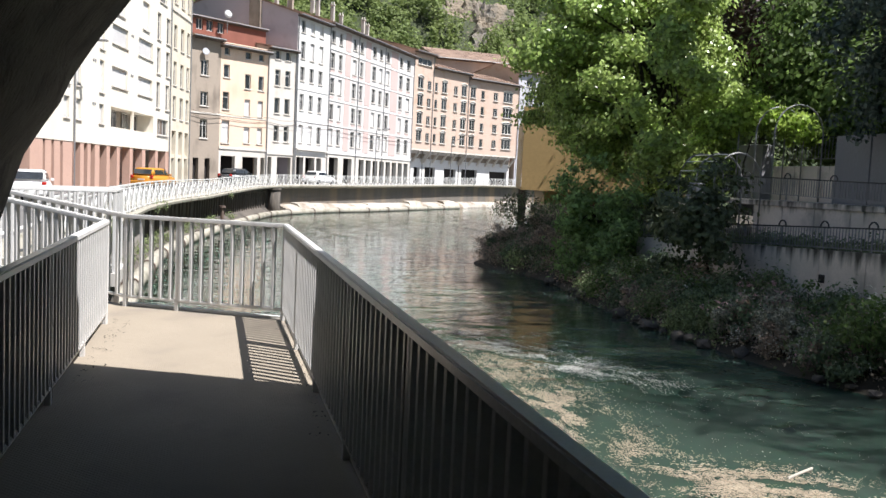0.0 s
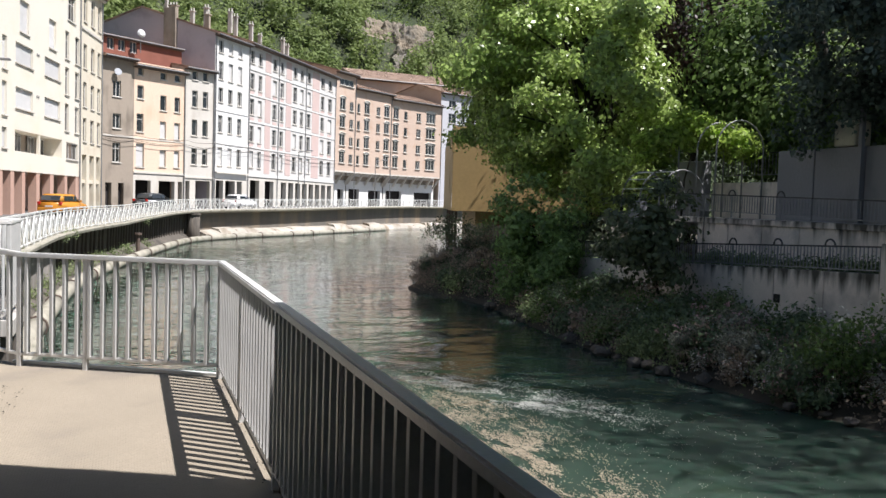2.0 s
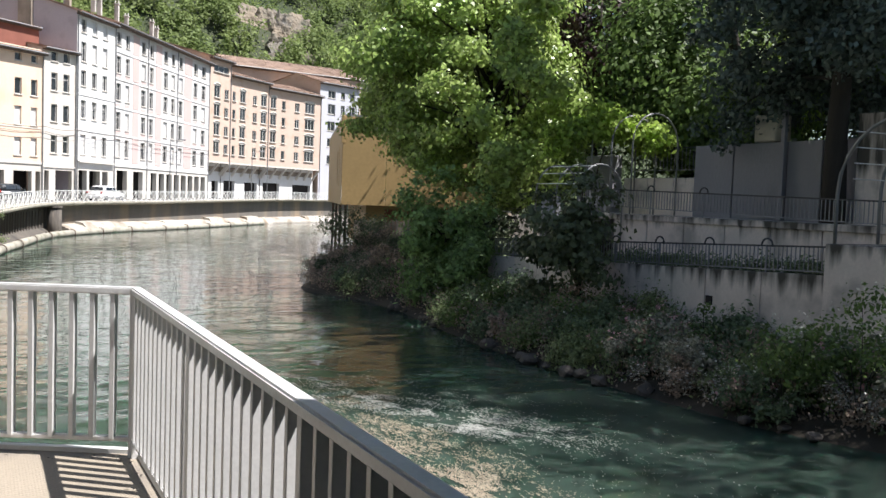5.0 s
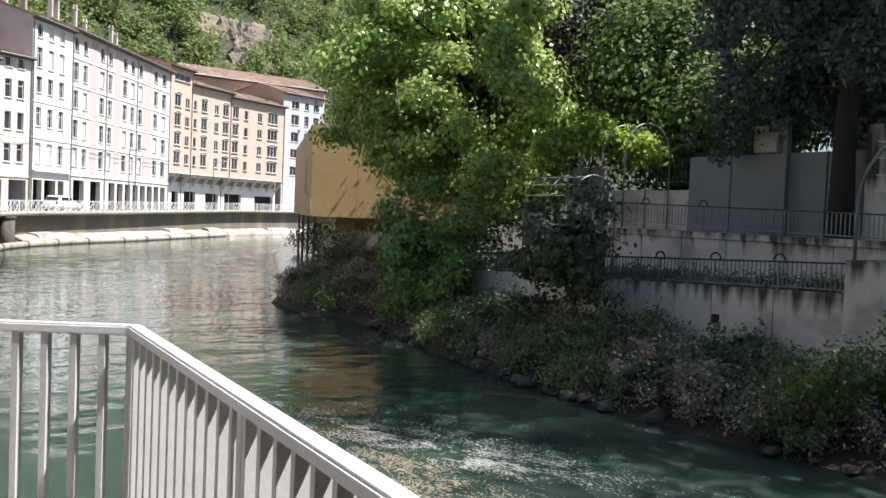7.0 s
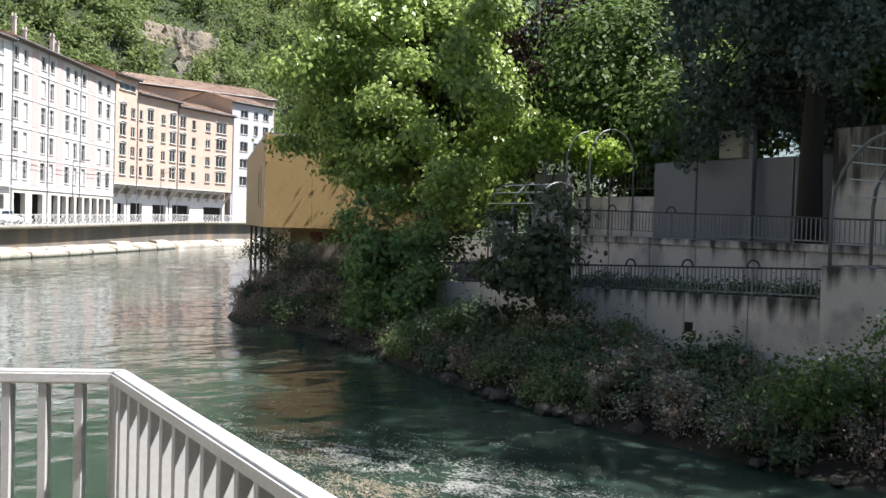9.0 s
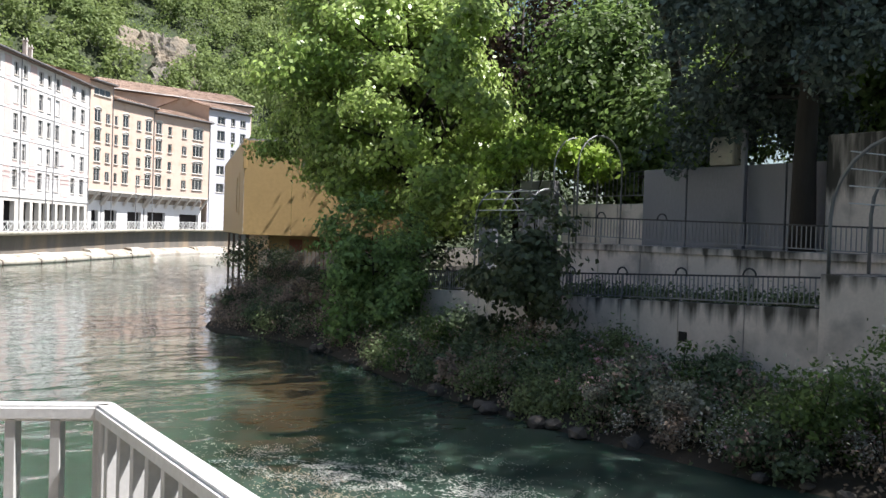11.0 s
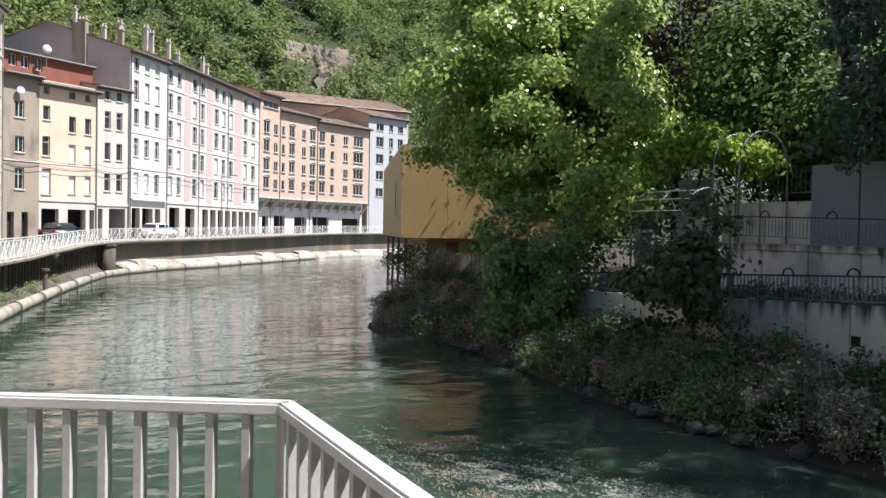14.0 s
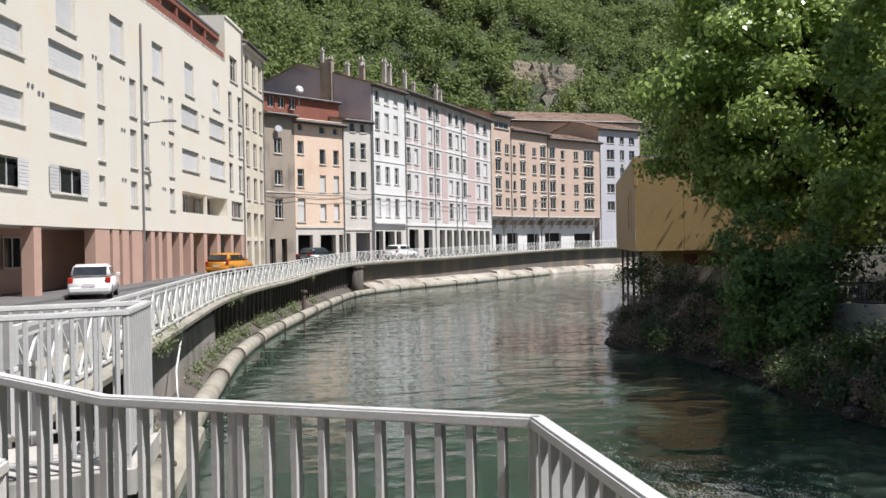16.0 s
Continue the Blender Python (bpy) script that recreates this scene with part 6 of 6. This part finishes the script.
for _ in range(150):
    i = int(rng.integers(0, len(runs)))
    p, r = runs[i]
    if p.y > 11:
        continue
    off = rng.uniform(0.6, 3.0)
    q = p + r * off
    if q.x > 13.2:
        continue
    z = float(np.interp(off, (0, 0.5, 1.6, 3.1), (-1.95, -1.72, -1.4, -1.2)))
    h = rng.uniform(0.3, 0.6)
    ob = thing("flowering_weed", "tall weed with a pale pink flower head", "flower", Matrix.Translation((q.x, q.y, z)), group="pink flowering weeds")
    lean = Vector((rng.normal() * 0.08, rng.normal() * 0.08, h))
    part("stem", Shape().tube([(0, 0, -0.1), lean * 0.5, lean], 0.008, 4, 0.005), M["leaf_mid"], ob)
    part("flower_head", leaves("flower_head", [tuple(lean)], 0.022, 50, 0.055, M["petal"], rng, face=1.4), None, ob, "pale pink flower head")
# stones along the waterline
for _ in range(70):
    i = int(rng.integers(0, len(runs) - 1))
    p, r = runs[i][0].lerp(runs[i + 1][0], rng.random()), runs[i][1]
    if p.y > 20 or p.y < -2:
        continue
    q = p + r * rng.uniform(-0.1, 0.8)
    bm = bmesh.new()
    bmesh.ops.create_icosphere(bm, subdivisions=2, radius=1)
    k = rng.uniform(0.07, 0.2)
    sh = Vector((rng.uniform(0.8, 1.5), rng.uniform(0.7, 1.2), rng.uniform(0.5, 0.8))) * k
    seed_ = Vector((float(q.x), float(q.y), 0))
    for v in bm.verts:
        v.co = Vector((v.co.x * sh.x, v.co.y * sh.y, v.co.z * sh.z)) + noise.noise_vector(v.co * 1.3 + seed_) * k * 0.35
    ob = thing("bank_stone", "rough grey stone at the foot of the bank", "stone", Matrix.Translation((q.x, q.y, WATER + 0.08)), group="bank stones")
    part("stone", Shape().take(bm), M["darkwall"], ob)
# weeds on the quay ledge
pts = []
for p, r in zip(near, sides_of(near)):
    if p.y < 50:
        for _ in range(7):
            q = p + r * rng.uniform(-0.7, -0.05)
            if noise.noise(Vector((p.x, p.y * 0.3, 3))) > -0.1:
                pts.append((q.x, q.y, -1.6 + rng.uniform(-0.1, 0.3)))
tagged(new("ledge_weeds", leaves("ledge_weeds", pts, 0.13, 6500, 0.075, M["leaf_pale"], rng)), "green weeds growing on the quay ledge", "weeds", kind="stuff")
for y, k in ((12.8, 1.0), (14.0, 1.3), (26.5, 1.0), (28.2, 0.8), (46.0, 0.9)):
    x = float(np.interp(y, [p.y for p in QUAY], [p.x for p in QUAY]))
    ob = thing("hanging_tuft", "tuft of weeds hanging from the slab edge", "weeds", Matrix.Translation((x, y, 0.06)), group="slab edge tufts")
    cp = np.stack([rng.uniform(-0.12, 0.1, 14), rng.uniform(-0.7, 0.7, 14) * k, rng.uniform(-0.2, 0.06, 14) * k], 1)
    part("foliage", leaves("foliage", cp, 0.09, int(230 * k), 0.055, M["leaf_pale"], rng), None, ob)
    st = Shape()
    for e in cp[:7]:
        st.tube([(0, float(e[1]) * 0.6, 0.0), (0.06, float(e[1]), -0.05), tuple(e + np.array((0.03, 0, -0.22)))], 0.007, 4, 0.003)
    tagged(part("stalks", st, M["bark"], ob), kind="stuff")
stone = thing("flat_stone", "flat pale stone at the water's edge", "stone", Matrix.Translation((11.6, 24.6, WATER)))
bm = bmesh.new()
bmesh.ops.create_icosphere(bm, subdivisions=3, radius=1)
for v in bm.verts:
    v.co = Vector((v.co.x * 0.75, v.co.y * 0.5, v.co.z * 0.16 + 0.06)) + noise.noise_vector(v.co * 1.7) * 0.09
part("stone", Shape().take(bm), M["palecrete"], stone)


# ---- floating scum and foam ----
rng = np.random.default_rng(90)


def scum_patch(name, label, cx, cy, rx, ry, turn, count, size, material, cat, lumpy=0.5):
    """Many thin floating flakes in streaks."""
    s = Shape()
    ca, sa = math.cos(turn), math.sin(turn)
    k = 0
    while k < count:
        u, v = rng.normal() * rx * 0.5, rng.normal() * ry * 0.5
        q = Vector((u * 1.3, v * 3.0, cx))
        if noise.noise(q) + 0.6 * noise.noise(q * 2.7) + 0.5 * noise.noise(q * 7.0) + rng.normal() * 0.18 < lumpy - 0.5:
            k += 0.3
            continue
        x, y = cx + u * ca - v * sa, cy + u * sa + v * ca
        r = size * 0.62 * rng.uniform(0.3, 1.4)
        n = 6
        base = len(s.v)
        a0 = rng.uniform(0, 6)
        for j in range(n):
            a = a0 + 2 * math.pi * j / n
            rr = r * rng.uniform(0.5, 1.2)
            s.v.append(Vector((x + math.cos(a) * rr * (1.5 * ca) - math.sin(a) * rr * 0.5 * sa, y + math.cos(a) * rr * 1.5 * sa + math.sin(a) * rr * 0.5 * ca, WATER + 0.012 + rng.uniform(0, 0.008))))
        s.f.append(tuple(base + j for j in range(n)))
        k += 1
    tagged(new(name, s.mesh(name, material)), label, cat, kind="stuff")


scum_patch("floating_scum", "tan floating scum of straw and foam on the river", 4.7, 3.4, 3.4, 0.75, radians(93), 16000, 0.02, M["scum"], "scum", 0.6)
scum_patch("floating_scum", "tan mat of straw scum drifting on the river", 5.9, -0.1, 1.5, 0.75, radians(-30), 11000, 0.02, M["scum"], "scum", 0.52)
scum_patch("foam", "white foam swirl drifting with the current", 5.7, 8.0, 2.6, 0.9, radians(-62), 6000, 0.02, M["foam"], "foam", 0.62)
scum_patch("foam", "white foam clots drifting near the footbridge", 6.4, 6.2, 1.6, 0.6, radians(-55), 4400, 0.02, M["foam"], "foam", 0.6)
scum_patch("floating_scum", "tan scum streak drifting along the footbridge", 5.0, 6.3, 3.0, 0.6, radians(97), 7000, 0.02, M["scum"], "scum", 0.62)
scum_patch("foam", "white foam streaks drifting on the river", 5.9, 8.2, 5.5, 2.2, radians(104), 7000, 0.016, M["foam"], "foam", 0.9)
scum_patch("foam", "white foam flecks scattered on the river", 6.9, 4.5, 7.0, 2.6, radians(80), 1500, 0.014, M["foam"], "foam", 0.68)


stick = thing("floating_stick", "pale stick floating among the scum", "stick", Matrix.Translation((6.6, 0.2, WATER + 0.02)))
part("shaft", Shape().tube([(-0.25, -0.1, 0), (0, 0, 0.02), (0.28, 0.12, 0.03)], 0.018, 6), M["palecrete"], stick)


# ---- cars ----
def car(label, at, paint, length=4.0, width=1.7, height=1.47, estate=False):
    """A parked car with body, glass, lamps and wheels; local +x is its front."""
    ob = thing("car", label, "car", at, group="parked cars")
    hl = length / 2
    rear = -hl + (0.1 if estate else 0.35)
    low = [(-hl, 0.35), (-hl + 0.02, 0.75), (rear + 0.05, 0.92), (hl - 1.15, 0.92), (hl - 0.15, 0.72), (hl, 0.5), (hl - 0.05, 0.25), (-hl + 0.08, 0.22)]
    cab = [(rear + 0.02, 0.92), (rear + 0.3, height - 0.06), (rear + 0.7, height), (hl - 1.95, height - 0.02), (hl - 1.1, 0.92)]

    def slab(pts, w0, w1, zmid):
        s = Shape()
        n = len(pts)
        for side in (-1, 1):
            for x, z in pts:
                w = w0 if z <= zmid else w1
                s.v.append(Vector((x, side * w / 2, z)))
        s.f = [tuple(range(n)), tuple(range(n, 2 * n))[::-1]] + [(i, i + n, (i + 1) % n + n, (i + 1) % n) for i in range(n)]
        bm = bmesh.new()
        me = mesh_of("t", s.v, s.f, paint)
        bm.from_mesh(me)
        bpy.data.meshes.remove(me)
        bmesh.ops.recalc_face_normals(bm, faces=bm.faces)
        bmesh.ops.bevel(bm, geom=bm.edges[:], offset=0.06, segments=2, affect="EDGES")
        return Shape().take(bm)

    part("body", slab(low, width, width, 2), paint, ob, smooth=True)
    part("cabin", slab(cab, width - 0.08, width - 0.36, 0.95), paint, ob, smooth=True)
    w = width / 2 - 0.1
    part("rear_window", Shape().box(-0.01, 0.01, -w + 0.1, w - 0.1, -0.2, 0.2, Matrix.Translation((rear + 0.1, 0, 1.18)) @ Matrix.Rotation(radians(32), 4, "Y")), M["glass"], ob)
    part("windscreen", Shape().box(-0.01, 0.01, -w + 0.1, w - 0.1, -0.42, 0.42, Matrix.Translation((hl - 1.47, 0, 1.2)) @ Matrix.Rotation(radians(-57), 4, "Y")), M["glass"], ob)
    for side in (-1, 1):
        for x0, x1 in ((rear + 0.45, -0.15), (-0.05, hl - 1.75)):
            part("side_window", Shape().box(x0, x1, -0.01, 0.01, -0.17, 0.17, Matrix.Translation((0, side * (width / 2 - 0.1), 1.16)) @ Matrix.Rotation(radians(side * 15), 4, "X")), M["glass"], ob)
        part("tail_lamp", Shape().soft_box(-hl - 0.0, -hl + 0.2, side * (width / 2 - 0.12) - 0.1, side * (width / 2 - 0.12) + 0.1, 0.68, 0.92, 0.03), M["red"], ob)
        part("head_lamp", Shape().soft_box(hl - 0.3, hl - 0.04, side * (width / 2 - 0.2) - 0.16, side * (width / 2 - 0.2) + 0.16, 0.56, 0.7, 0.03), M["shutter"], ob)
        part("mirror", Shape().soft_box(hl - 1.5, hl - 1.35, side * (width / 2 + 0.08) - 0.08, side * (width / 2 + 0.08) + 0.08, 0.93, 1.06, 0.02), paint, ob)
        for x in (-hl + 0.7, hl - 0.75):
            y = side * (width / 2 - 0.1)
            wh = part("wheel", Shape().tube([(x, y - 0.1, 0.3), (x, y + 0.1, 0.3)], 0.3, 18), M["rubber"], ob)
            part("rim", Shape().tube([(x, y - 0.11, 0.3), (x, y + 0.11, 0.3)], 0.19, 14), M["metal"], wh)
    part("bumper", Shape().soft_box(-hl - 0.04, -hl + 0.12, -width / 2 + 0.05, width / 2 - 0.05, 0.3, 0.52, 0.04), paint, ob)
    part("plate", Shape().box(-hl - 0.055, -hl - 0.04, -0.26, 0.26, 0.56, 0.67), M["shutter"], ob)
    return ob


def on_road(x, y, turn):
    return Matrix.Translation((x, y, road_z(Vector((x, y, 0))) - 0.35)) @ Matrix.Rotation(radians(turn), 4, "Z")


car("white hatchback parked with its tail to the river walk", on_road(-9.3, 36.5, 96), M["car_white"], 3.9)
car("orange estate car parked beside the pillared block", on_road(-5.0, 58.0, 70), M["car_orange"], 4.3, estate=True)
car("dark car parked before the apricot house", on_road(1.6, 76.2, 48), M["car_dark"], 4.2)
car("white car parked before the tall white house", on_road(10.2, 83.5, 52), M["car_white"], 4.2)

# street lamps
for x, y in ((17.8, 92.0), (32.5, 111.5)):
    ob = thing("street_lamp", "slim grey street lamp with a short arm", "lamp", on_road(x, y, 0))
    part("pole", Shape().tube([(0, 0, 0), (0, 0, 6.5)], 0.07, 8, 0.045), M["metal"], ob)
    part("arm", Shape().tube([(0, 0, 6.4), (1.0, -0.5, 6.7)], 0.035, 6), M["metal"], ob)
    part("head", Shape().soft_box(0.8, 1.5, -0.85, -0.45, 6.62, 6.76, 0.03), M["metal"], ob)

# cables slung along the facades
line = [(-3.0, 76.3), (-0.33, 78.3), (4.44, 81.6), (7.45, 83.6), (11.5, 88.8), (26.2, 110.2)]
for z in (7.0, 6.55):
    ob = thing("facade_cable", "black cable slung along the house fronts", "cable", group="facade cables")
    for (xa, ya), (xb, yb) in zip(line, line[1:]):
        d = Vector((xb - xa, yb - ya, 0)).normalized()
        out = Vector((d.y, -d.x, 0)) * 0.32
        k = max(4, int(math.dist((xa, ya), (xb, yb)) / 2))
        pts = [Vector((xa + (xb - xa) * t, ya + (yb - ya) * t, z - 0.5 * math.sin(math.pi * t) * (0.4 if k < 6 else 0.7))) + out for t in np.linspace(0, 1, k + 1)]
        part("span", Shape().tube(pts, 0.02, 5), M["eave"], ob)
